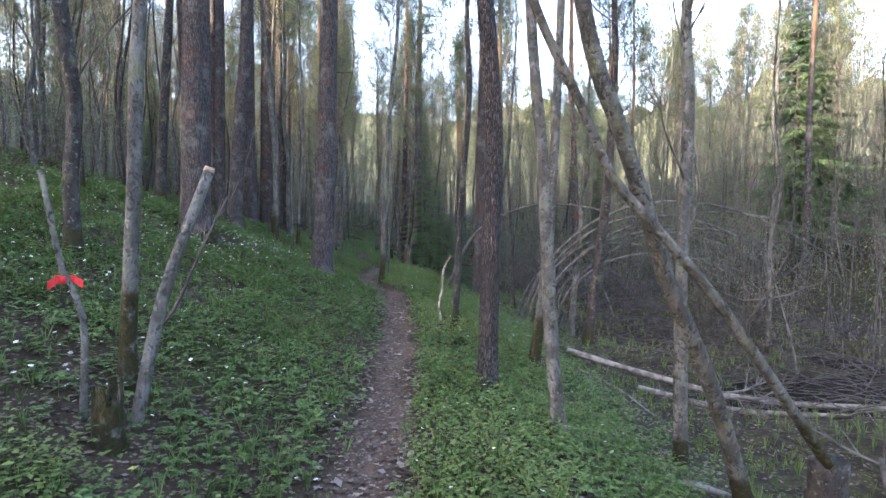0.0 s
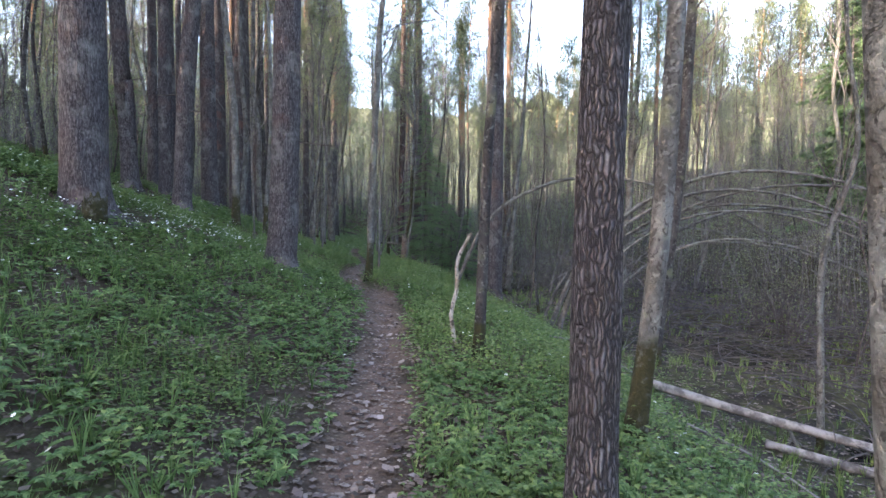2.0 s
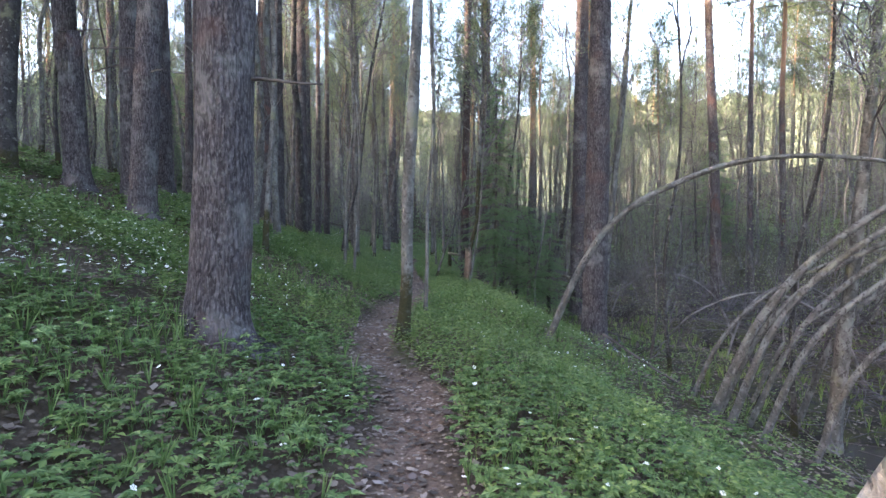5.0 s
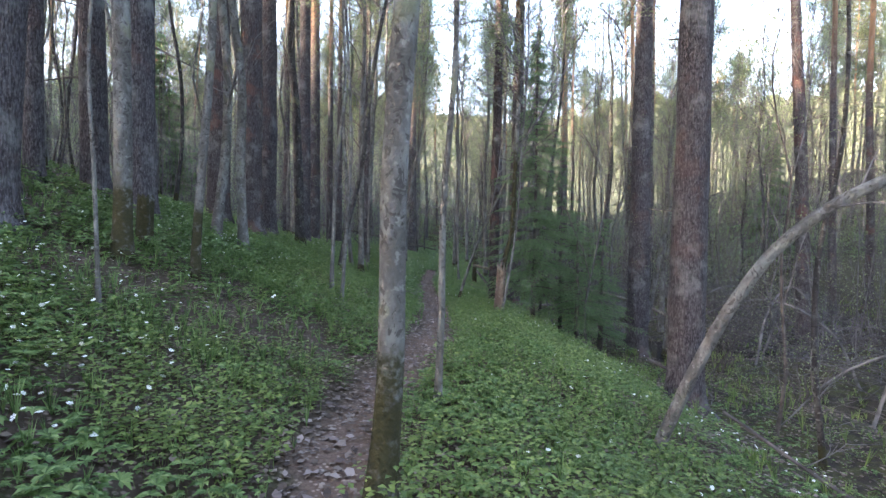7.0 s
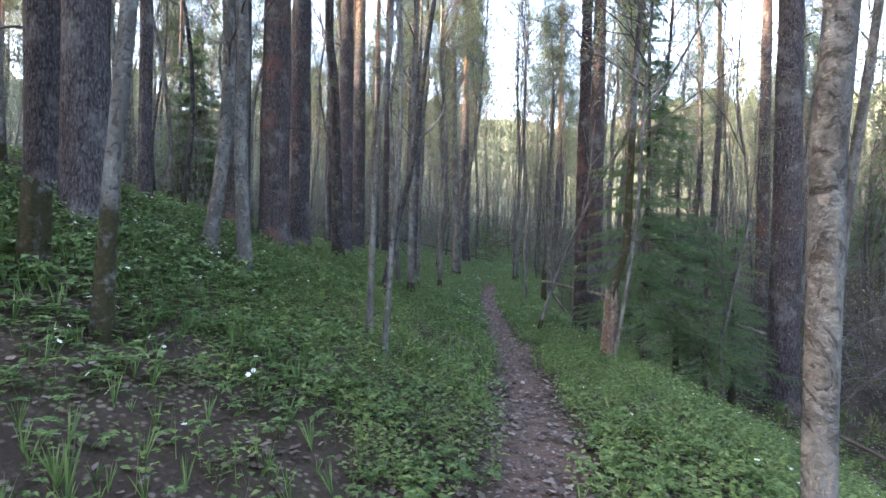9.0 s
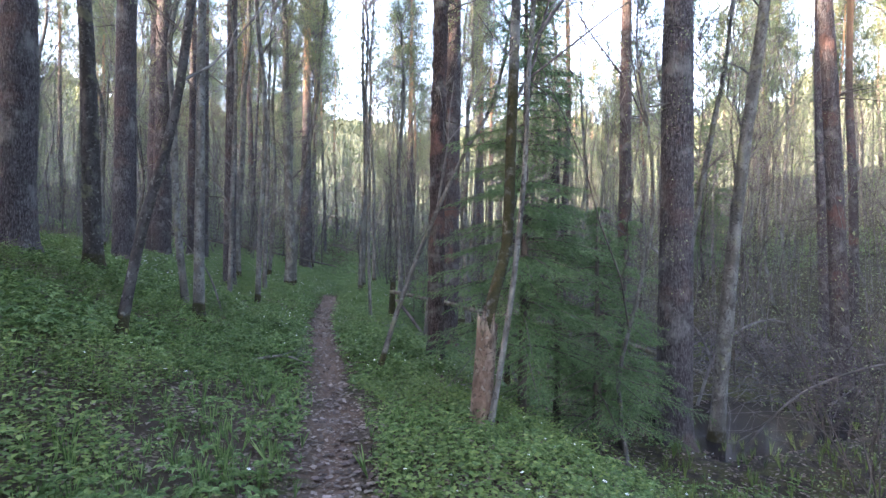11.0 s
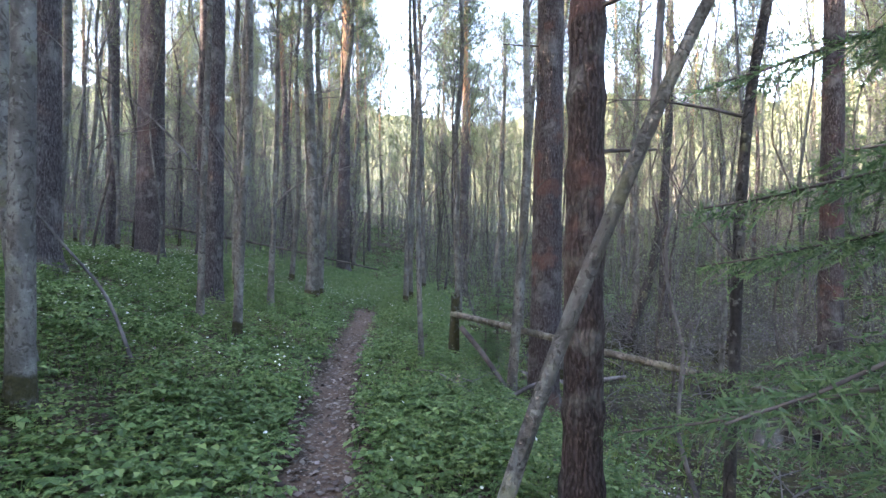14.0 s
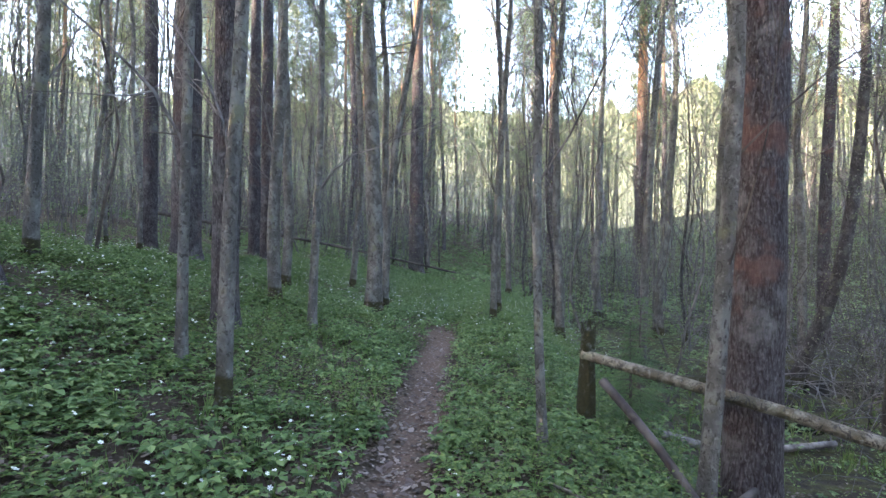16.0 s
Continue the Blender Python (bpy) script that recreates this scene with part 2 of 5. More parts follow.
def land(x, y):
    """Height of the ground: a hillside up from the path on one hand, a boggy hollow on the other."""
    x, y = np.asarray(x, float), np.asarray(y, float)
    s = x - path_x(y)
    a = np.interp(y, [22, 34], [0.40, 0.22])
    sl = np.clip(-s, 0, 5)
    left = a * (np.sqrt(sl ** 2 + 0.36) - 0.6) + 0.28 * np.clip(-s - 5, 0, 65) * np.interp(y, [22, 34], [1.0, 0.5])
    k = np.clip((s - 0.7) / 3.6, 0, 1)
    right = -1.15 * k * k * (3 - 2 * k) + 0.22 * np.clip(s - 15, 0, 50)
    # the rise behind the start is unseen, added to block the low sun
    z = np.interp(y, RISE_Y, RISE_Z) + left + right + 0.10 * np.clip(y - 54, 0, 60) + 0.12 * np.clip(-y - 12, 0, 60)
    w = s + (vnoise(x * 0.35, y * 0.35, 71) - 0.5) * 2.6
    pool = np.clip((w - 4.6) / 1.6, 0, 1) * np.clip((16 - w) / 3, 0, 1) * np.clip((46 - y) / 8, 0, 1)
    z = z * (1 - pool) + pool * (-1.28 + 0.48 * vnoise(x * 0.45, y * 0.45, 13))
    z = z + (vnoise(x * 0.9, y * 0.9, 1) - 0.5) * 0.10 * np.clip(np.abs(s) - 0.3, 0, 1)
    z = z + (vnoise(x * 3.1, y * 3.1, 2) - 0.5) * 0.05
    z = z - 0.045 * np.exp(-(s / 0.32) ** 2)
    return z


def landz(x, y):
    return float(land(x, y))


rng = np.random.default_rng(7)


def mesh_from(name, verts, faces, material, smooth=True):
    """One mesh from arrays: verts (n, 3), faces a list of index arrays (m, 3) or (m, 4)."""
    verts = np.asarray(verts, np.float32)
    faces = [np.asarray(f, np.int32) for f in faces if len(f)]
    me = bpy.data.meshes.new(name)
    loops = np.concatenate([f.ravel() for f in faces])
    sizes = np.concatenate([np.full(len(f), f.shape[1], np.int32) for f in faces])
    starts = np.concatenate([[0], np.cumsum(sizes)[:-1]]).astype(np.int32)
    me.vertices.add(len(verts))
    me.vertices.foreach_set("co", verts.ravel())
    me.loops.add(len(loops))
    me.loops.foreach_set("vertex_index", loops)
    me.polygons.add(len(sizes))
    me.polygons.foreach_set("loop_start", starts)
    me.polygons.foreach_set("use_smooth", np.full(len(sizes), smooth))
    me.update(calc_edges=True)
    me.materials.append(material)
    return me


class Pile:
    """Gathers pieces of one mesh."""

    def __init__(self):
        self.v, self.q, self.t, self.n = [], [], [], 0

    def add(self, verts, quads=(), tris=()):
        if len(quads):
            self.q.append(np.asarray(quads) + self.n)
        if len(tris):
            self.t.append(np.asarray(tris) + self.n)
        self.v.append(np.asarray(verts, float))
        self.n += len(verts)

    def mesh(self, name, material, smooth=True):
        faces = [np.concatenate(f) for f in (self.q, self.t) if f]
        return mesh_from(name, np.concatenate(self.v), faces, material, smooth)


def tube(points, radii, seg=10, rough=0.0, ridges=0, seed=0, cap=True):
    """A tapering, slightly uneven tube along a line of points."""
    p = np.asarray(points, float)
    r = np.asarray(radii, float)
    tan = np.gradient(p, axis=0)
    tan /= np.linalg.norm(tan, axis=1, keepdims=True) + 1e-9
    ref = np.array([1.0, 0.0, 0.0]) if abs(tan[0][0]) < 0.8 else np.array([0.0, 1.0, 0.0])
    side = np.cross(tan, ref)
    side /= np.linalg.norm(side, axis=1, keepdims=True) + 1e-9
    up = np.cross(side, tan)
    ang = np.linspace(0, 2 * np.pi, seg, endpoint=False)
    ca, sa = np.cos(ang), np.sin(ang)
    length = np.concatenate([[0], np.cumsum(np.linalg.norm(np.diff(p, axis=0), axis=1))])
    rad = np.repeat(r[:, None], seg, 1)
    if rough:
        aa, ll = np.meshgrid(ang / (2 * np.pi), length)
        k = (vnoise(np.sin(ang)[None, :] * 1.6 + ll * 1.3, np.cos(ang)[None, :] * 1.6 + ll * 0.4, seed) - 0.5) * 2
        rad = rad * (1 + rough * k)
        if ridges:
            w = vnoise(ll * 2.2 + seed, aa * 0 + seed * 1.7, seed + 3) * 0.9
            rid = np.abs(((aa * ridges + w + vnoise(aa * ridges * 1.01, ll * 5.0, seed + 9) * 0.8) % 1.0) - 0.5) * 2
            gap = 0.4 + 0.6 * vnoise(np.floor(aa * ridges) * 7.3, ll * 6.0, seed + 5)
            rad = rad + (rid ** 0.6) * gap * 0.0028
    v = p[:, None, :] + rad[..., None] * (ca[None, :, None] * side[:, None, :] + sa[None, :, None] * up[:, None, :])
    n = len(p)
    i = np.arange(n - 1)[:, None] * seg
    j = np.arange(seg)[None, :]
    jn = (j + 1) % seg
    quads = np.stack([i + j, i + jn, i + seg + jn, i + seg + j], -1).reshape(-1, 4)
    v = v.reshape(-1, 3)
    tris = []
    if cap:
        v = np.concatenate([v, p[:1], p[-1:]])
        a, b = n * seg, n * seg + 1
        jj = np.arange(seg)
        tris = np.concatenate([np.stack([np.full(seg, a), (jj + 1) % seg, jj], 1),
                               np.stack([np.full(seg, b), (n - 1) * seg + jj, (n - 1) * seg + (jj + 1) % seg], 1)])
    return v, quads, tris


def curve_through(points, step):
    """Resamples a line of points smoothly (Catmull-Rom) at about that step."""
    p = [np.asarray(q, float) for q in points]
    p = [2 * p[0] - p[1]] + p + [2 * p[-1] - p[-2]]
    out = []
    for a, b, c, d in zip(p, p[1:], p[2:], p[3:]):
        n = max(2, int(np.linalg.norm(c - b) / step))
        for t in np.linspace(0, 1, n, endpoint=False):
            out.append(0.5 * (2 * b + (c - a) * t + (2 * a - 5 * b + 4 * c - d) * t * t + (3 * b - a - 3 * c + d) * t ** 3))
    out.append(p[-2])
    return np.array(out)


def part(name, me, parent, label=""):
    ob = new(name, me)
    ob.parent = parent
    return tagged(ob, label)


def scatter(base_v, base_t, at, turn, size, tilt=None, tall=None):
    """Copies a small shape to many places as one array of vertices and triangles."""
    n, m = len(at), len(base_v)
    c, s = np.cos(turn)[:, None], np.sin(turn)[:, None]
    x, y, z = (base_v[:, k][None, :] * size[:, None] for k in range(3))
    if tall is not None:
        z = z * tall[:, None]
    if tilt is not None:
        ct, st = np.cos(tilt)[:, None], np.sin(tilt)[:, None]
        y, z = y * ct - z * st, y * st + z * ct
    v = np.stack([x * c - y * s, x * s + y * c, z], -1) + at[:, None, :]
    t = base_t[None] + (np.arange(n) * m)[:, None, None]
    return v.reshape(-1, 3), t.reshape(-1, base_t.shape[1])


# ---- ground ----
def axis_steps(lo, a, b, hi, fine):
    near = np.arange(a, b, fine)
    left = a - np.cumsum(np.minimum(fine * 1.22 ** np.arange(1, 60), 25))
    right = b + np.cumsum(np.minimum(fine * 1.22 ** np.arange(0, 60), 25))
    return np.concatenate([left[left > lo][::-1], near, right[right < hi]])


def build_ground():
    xs, ys = axis_steps(-420, -9, 8, 420, 0.11), axis_steps(-320, -1, 40, 620, 0.13)
    gx, gy = np.meshgrid(xs, ys)
    far = np.clip((np.hypot(gx, gy - 15) - 90) / 200, 0, 1)
    gz = land(gx, gy) * (1 - far)
    nx, ny = len(xs), len(ys)
    i = (np.arange(ny - 1)[:, None] * nx + np.arange(nx - 1)[None, :]).ravel()
    quads = np.stack([i, i + 1, i + nx + 1, i + nx], 1)
    me = mesh_from("ground", np.stack([gx, gy, gz], -1).reshape(-1, 3), [quads], FLOOR)
    s = gx - path_x(gy)
    wob = (vnoise(gx * 2.5, gy * 2.5, 11) - 0.5) * 0.25
    trail = np.clip((0.25 + wob - np.abs(s)) / 0.12, 0, 1) * np.clip((36 - gy) / 4, 0, 1)
    mud = np.clip((0.62 - vnoise(gx * 0.45, gy * 0.45, 13)) / 0.2, 0, 1) * np.clip((s - 4.4) / 1.0, 0, 1) * np.clip((18 - s) / 3, 0, 1)
    bog = np.clip((s - 2.4) / 1.5, 0, 1)
    at = me.attributes.new("kind", "FLOAT_VECTOR", "POINT")
    at.data.foreach_set("vector", np.stack([trail, mud, bog], -1).astype(np.float32).ravel())
    return tagged(new("ground", me), "forest floor with soil, moss and a trodden dirt path", "ground", kind="structure")


build_ground()


def build_water():
    """Still dark water standing in the hollow."""
    m = Mat("bog_water", 0.14, 0.12)
    m.bump(m.noise(3.0, 3), 0.12, 0.02)
    mat = m.done(m.mix(m.noise(1.5, 3), (0.010, 0.009, 0.010), (0.022, 0.018, 0.018)))
    xs, ys = np.linspace(0.5, 18, 36), np.linspace(-4, 48, 90)
    gx, gy = np.meshgrid(xs, ys)
    gx = gx + path_x(gy) + 3.2
    i = (np.arange(len(ys) - 1)[:, None] * len(xs) + np.arange(len(xs) - 1)[None, :]).ravel()
    quads = np.stack([i, i + 1, i + len(xs) + 1, i + len(xs)], 1)
    me = mesh_from("water", np.stack([gx, gy, np.full_like(gx, -1.08)], -1).reshape(-1, 3), [quads], mat)
    tagged(new("water", me), "still dark bog water in the hollow", "water", kind="structure")


build_water()

# ---- trees ----
def trunk_line(x, y, pts, h, step, crook=0.0):
    """The trunk's middle from below the ground up, in the tree's own place, through known points and on to the top."""
    line = [(0, 0, -0.25), (0, 0, 0)] + [p for p in pts if p[2] > 0.25]
    a, b = np.array(line[-2], float), np.array(line[-1], float)
    if b[2] < h - 1:
        d = (b - a) / max(b[2] - a[2], 0.1)
        up = h - b[2]
        n = max(1, int(up / 1.3)) if crook else 1
        wander = np.cumsum(rng.normal(0, crook, (n, 2)), 0)
        for k in range(n):
            f = (k + 1) / n
            line.append((b[0] + d[0] * up * 0.45 * f + wander[k, 0], b[1] + d[1] * up * 0.45 * f + wander[k, 1], b[2] + up * f))
    return curve_through(line, step)


def radius_at(z, d, h, flare=0.35):
    z = np.asarray(z, float)
    t = np.clip(z / h, 0, 1)
    return 0.5 * d * ((1 - 0.8 * t ** 1.15) + flare * np.exp(-np.clip(z, -0.3, None) / 0.16))


def stub_line(r, length, droop, turn):
    a = rng.uniform(0.25, 0.6)
    pts = [(math.cos(turn) * q * length, math.sin(turn) * q * length, q * length * droop + a * 0.2 * math.sin(q * 5) * length * 0.3) for q in (0, 0.35, 0.7, 1.0)]
    return curve_through(pts, max(0.06, length / 8))


def twigs_pile(pile, origin, way, length, r, depth, spread=0.55):
    """A branch that forks again and again into thin twigs; returns the tips."""
    n = 4
    pts = [np.array(origin, float)]
    d = np.array(way, float)
    d /= np.linalg.norm(d)
    for _ in range(n):
        d = d + rng.normal(0, 0.16, 3) + np.array([0, 0, 0.05])
        d /= np.linalg.norm(d)
        pts.append(pts[-1] + d * length / n)
    pts = np.array(pts)
    v, q, t = tube(pts, np.linspace(r, r * 0.35, n + 1), 3 if r < 0.012 else 4, cap=False)
    pile.add(v, q)
    tips = [pts[-1], pts[-2], pts[-3]]
    if depth:
        for k in range(rng.integers(3, 6)):
            i = rng.integers(1, n + 1)
            e = d + rng.normal(0, spread, 3)
            tips += twigs_pile(pile, pts[i], e, length * rng.uniform(0.4, 0.7), r * 0.5, depth - 1, spread)
    return tips


LEAF3 = (np.array([[0, 0, 0], [0.28, 0.5, 0.08], [0, 1, 0.0], [-0.28, 0.5, 0.08]]), np.array([[0, 1, 2], [0, 2, 3]]))


def leaves_at(places, size, spread, per):
    at = np.repeat(np.asarray(places, float), per, 0)
    at = at + rng.normal(0, spread, at.shape)
    n = len(at)
    return scatter(LEAF3[0], LEAF3[1], at, rng.uniform(0, 6.3, n), size * rng.uniform(0.6, 1.3, n), rng.uniform(-1.0, 1.0, n))


def pine_crown(h, lo, wide, n):
    """Branches with tufts of needles in the upper part of a pine."""
    wood, green = Pile(), []
    for k in range(n):
        z = lo + (h - lo) * (k + rng.uniform(0, 1)) / n
        a = rng.uniform(0, 6.283)
        l = wide * (1 - 0.75 * (z - lo) / (h - lo)) * rng.uniform(0.5, 1.15)
        tip = np.array([math.cos(a) * l, math.sin(a) * l, z + l * rng.uniform(-0.1, 0.35)])
        pts = curve_through([(0, 0, z), tuple(np.array([tip[0] * 0.5, tip[1] * 0.5, z + l * 0.03])), tuple(tip)], 0.5)
        v, q, t = tube(pts, np.linspace(0.035, 0.008, len(pts)), 4, cap=False)
        wood.add(v, q)
        for f in np.linspace(0.35, 1.0, 6):
            c = np.array([tip[0] * f, tip[1] * f, z + (tip[2] - z) * f])
            green.append(c + rng.normal(0, 0.22, 3))
    places = np.array(green)
    n2 = len(places) * 18
    at = np.repeat(places, 18, 0) + rng.normal(0, 0.20, (n2, 3))
    base = np.array([[-0.055, 0, 0], [0.055, 0, 0], [0, 1, 0.1]])
    v, t = scatter(base, np.array([[0, 1, 2]]), at, rng.uniform(0, 6.3, n2), rng.uniform(0.20, 0.42, n2), rng.uniform(-1.2, 1.4, n2))
    g = Pile()
    g.add(v, tris=t)
    return wood, g


CROWNS = []
for _k in range(3):
    _w, _g = pine_crown(8.5, 0.0, 2.3, 66)
    CROWNS.append((_w.mesh("pine_limbs", TWIG), _g.mesh("pine_crown", NEEDLE, False)))


def bare_crown(h, reach, n, depth=1, leaf=3, size=0.045):
    wood, tips = Pile(), []
    for k in range(n):
        z = h * rng.uniform(0.05, 1.0)
        a = rng.uniform(0, 6.283)
        tips += twigs_pile(wood, (0, 0, z), (math.cos(a), math.sin(a), rng.uniform(0.5, 1.6)), reach * rng.uniform(0.5, 1.1) * (1.1 - 0.6 * z / h), 0.016, depth)
    v, t = leaves_at(tips, size, 0.07, leaf)
    g = Pile()
    g.add(v, tris=t)
    return wood.mesh("bare_limbs", TWIG), g.mesh("young_crown", YOUNG, False)


ALDER_CROWNS = [bare_crown(7.0, 1.9, 40, 1, 10, 0.060) for _ in range(3)]

PINE_LABEL = "tall straight pine with scaly grey-brown bark in undergrowth"
_count = 0


def pine(x, y, d, pts=(), h=21.0, knots=0.0, bark=None, stubs=5, label=PINE_LABEL, name="pine_tree", fine=False):
    global _count
    _count += 1
    tree = tagged(new(name), label, "tree", "forest trees")
    tree.location = (x, y, landz(x, y))
    line = trunk_line(x, y, pts, h, 0.10 if fine else 0.3)
    r = radius_at(line[:, 2], d, h) + knots * np.exp(-((line[:, 2] % 0.47 - 0.23) / 0.06) ** 2)
    v, q, t = tube(line, r, 56 if fine else 18, 0.06, 22 if fine else 0, _count)
    p = Pile()
    p.add(v, q, t)
    part("trunk", p.mesh("pine_trunk", bark or PINE_GREY), tree)
    for k in range(stubs):
        z = rng.uniform(1.8, 7.5)
        i = int(np.argmin(np.abs(line[:, 2] - z)))
        a = rng.uniform(0, 6.283)
        s = stub_line(0.012, rng.uniform(0.15, 0.9), rng.uniform(-0.3, 0.4), a)
        v, q, t = tube(s, np.linspace(0.018, 0.006, len(s)), 5)
        b = Pile()
        b.add(v + line[i], q, t)
        part("branch", b.mesh("dead_branch", TWIG_DARK), tree, "short dead side branch")
    limbs, green = CROWNS[_count % 3]
    top = line[int(np.argmin(np.abs(line[:, 2] - (h - 8.5))))]
    for nm, me in (("branchwork", limbs), ("crown", green)):
        c = tagged(part(nm, me, tree), kind="stuff")
        c.location = top
        c.rotation_euler = (0, 0, rng.uniform(0, 6.28))
    return tree


def alder(x, y, d, pts=(), h=13.0, bark=None, twigs=4, label="slim grey deciduous tree with blotchy lichened bark", name="alder_tree", crown=True, fine=False, ridges=0):
    global _count
    _count += 1
    tree = tagged(new(name), label, "tree", "forest trees")
    tree.location = (x, y, landz(x, y))
    line = trunk_line(x, y, pts, h, 0.12 if fine else 0.25, 0.07 if d > 0.12 else 0.10)
    r = 0.88 * radius_at(line[:, 2], d, h, 0.45)
    v, q, t = tube(line, r, 40 if ridges else 20 if d > 0.1 else 10, 0.10, ridges, _count)
    p = Pile()
    p.add(v, q, t)
    part("trunk", p.mesh("alder_trunk", bark or ALDER_LOW), tree)
    for k in range(twigs):
        z = rng.uniform(1.6, 6.0)
        i = int(np.argmin(np.abs(line[:, 2] - z)))
        a = rng.uniform(0, 6.283)
        b = Pile()
        twigs_pile(b, line[i], (math.cos(a), math.sin(a), rng.uniform(0.4, 2.2)), rng.uniform(0.7, 2.4), rng.uniform(0.010, 0.020), 1, 0.4)
        part("branch", b.mesh("alder_branch", TWIG_DARK if k % 2 else TWIG), tree)
    if crown:
        limbs, green = ALDER_CROWNS[_count % 3]
        size = min(1.0, (h - 3.5) / 7.5)
        top = line[int(np.argmin(np.abs(line[:, 2] - (h - 7.2 * size))))]
        for nm, me in (("branchwork", limbs), ("crown", green)):
            c = tagged(part(nm, me, tree), kind="stuff")
            c.location, c.scale = top, (size,) * 3
            c.rotation_euler = (0, 0, rng.uniform(0, 6.28))
    return tree


def thin(x, y, d, pts=(), h=8.0, **kw):
    return alder(x, y, d, pts, h, kw.pop("bark", ALDER), kw.pop("twigs", 3), kw.pop("label", "thin bare sapling with grey bark and few twigs"), "sapling", **kw)


# trees beside the path, from the start on
alder(-4.18, 6.10, 0.20, [(-0.01, -0.01, 0.95), (0.03, 0.02, 1.65), (-0.08, -0.05, 2.81)], bark=ALDER_DARK, label="dark slim tree that forks above head height")
alder(-2.15, 3.65, 0.115, [(0.04, 0.02, 1.12), (0.09, 0.05, 2.64)], bark=ALDER_MOSS)
alder(-7.46, 14.29, 0.30, [(0.0, 0.0, 0.74), (0.21, 0.11, 5.19)], bark=ALDER_DARK)
pine(-4.50, 9.85, 0.52, [(0.01, 0.0, 4.21)], fine=True)
pine(-6.31, 15.31, 0.30)
pine(-5.66, 14.66, 0.37, [(0.14, 0.05, 3.06), (0.31, 0.12, 6.09)])
pine(-2.50, 11.10, 0.41, [(0.1, 0.04, 3.19)], fine=True, stubs=7)
alder(0.46, 5.32, 0.215, [(0.01, 0.0, 1.14), (0.02, 0.0, 2.68)], bark=OAK, ridges=26, fine=True, twigs=0, label="dark tree with deeply furrowed flaking bark by the path", name="furrowed_tree", h=15)
alder(0.98, 4.40, 0.125, [(-0.08, 0.02, 0.84), (-0.17, 0.04, 2.22), (-0.29, 0.07, 3.59)], bark=ALDER, fine=True, twigs=0, label="slim pale tree with smooth lichen-spotted bark, leaning slightly")
alder(1.18, 6.87, 0.150, [(0.12, -0.02, 1.1), (0.2, -0.03, 2.55), (0.26, -0.04, 4.66)], bark=ALDER_MOSS, fine=True, twigs=0, label="slim grey tree with a mossy foot")
alder(0.20, 7.98, 0.112, [(0.03, 0.0, 1.07), (0.06, 0.0, 1.9), (0.16, -0.01, 3.4)], bark=ALDER_DARK, fine=True, twigs=0, label="dark slim tree with a mossy foot beside the path")
pine(1.26, 18.20, 0.48, [(0.04, -0.01, 5.49)], fine=True)
alder(2.38, 5.27, 0.150, [(-0.03, 0.02, 1.85), (-0.01, 0.01, 3.5), (-0.05, 0.02, 4.59)], bark=ALDER_LOW, fine=True)
alder(2.62, 4.49, 0.165, [(-0.41, -0.29, 0.98), (-0.74, -0.50, 1.60), (-1.02, -0.66, 2.08), (-1.21, -0.81, 2.51), (-1.50, -1.01, 3.11), (-1.75, -1.18, 3.61)], h=8, bark=LEAN_BARK, fine=True, twigs=0, label="leaning old tree with patches of moss on its trunk", crown=False)
thin(3.43, 14.29, 0.20, [(0.27, -0.07, 4.04), (0.35, -0.08, 6.97)])
pine(-6.84, 14.86, 0.34, [(-0.07, -0.05, 2.26), (-0.14, -0.09, 3.19)])
pine(-6.10, 17.10, 0.41, [(-0.04, -0.02, 4.61)])
pine(-7.15, 21.9, 0.55, bark=PINE_RED, label="thick pine with flaking red-brown bark", stubs=8)
pine(-7.75, 21.6, 0.50, bark=PINE_RED, label="thick pine with flaking red-brown bark")
pine(-7.60, 23.58, 0.46)
alder(-1.45, 12.73, 0.140, [(0.04, 0.01, 0.62), (0.05, 0.01, 1.45), (0.1, 0.03, 2.4), (0.18, 0.03, 4.2)], bark=ALDER_MOSS, fine=True, twigs=0, label="grey rough-barked tree with a dark mossy foot beside the path")
alder(3.16, 11.61, 0.23, [(0.17, -0.09, 1.72), (0.31, -0.17, 3.36), (0.36, -0.2, 4.7)], bark=ALDER_DARK)
pine(-6.70, 29.10, 0.30)
alder(-6.34, 33.17, 0.35)
alder(-4.66, 15.05, 0.19, [(0.0, 0.0, 0.88), (-0.01, -0.01, 2.37)], bark=ALDER_MOSS, fine=True, label="grey slim tree with a dark mossy foot on the slope")
pine(-7.28, 16.61, 0.23)
pine(-7.45, 17.84, 0.39, [(-0.05, -0.05, 2.75)])
pine(-8.37, 20.17, 0.20)
alder(-4.15, 15.42, 0.105, [(0.02, 0.01, 0.61), (0.12, 0.09, 2.63)], bark=ALDER_MOSS, twigs=0)
alder(-5.79, 18.37, 0.18, bark=ALDER)
pine(-8.38, 27.58, 0.45)
pine(-11.0, 34.1, 0.62)
thin(-3.59, 17.71, 0.067, [(0.05, 0.02, 1.79), (0.15, 0.06, 2.88)], twigs=0)
thin(-5.47, 24.08, 0.12)
alder(-1.42, 14.03, 0.056, [(0.02, 0.0, 0.67), (0.02, 0.0, 1.39), (0.09, 0.01, 2.52)], h=9, twigs=0, bark=ALDER, label="thin pale sapling beside the path", name="sapling")
pine(-1.73, 23.87, 0.235, [(0.0, 0.0, 3.5), (0.03, 0.0, 6.0)], bark=PINE_KNOB, knots=0.018, fine=True, stubs=12, label="knobbly pine with red-brown bark and broken branch stubs")
alder(-0.70, 31.5, 0.20)
pine(1.62, 23.40, 0.48, fine=True)
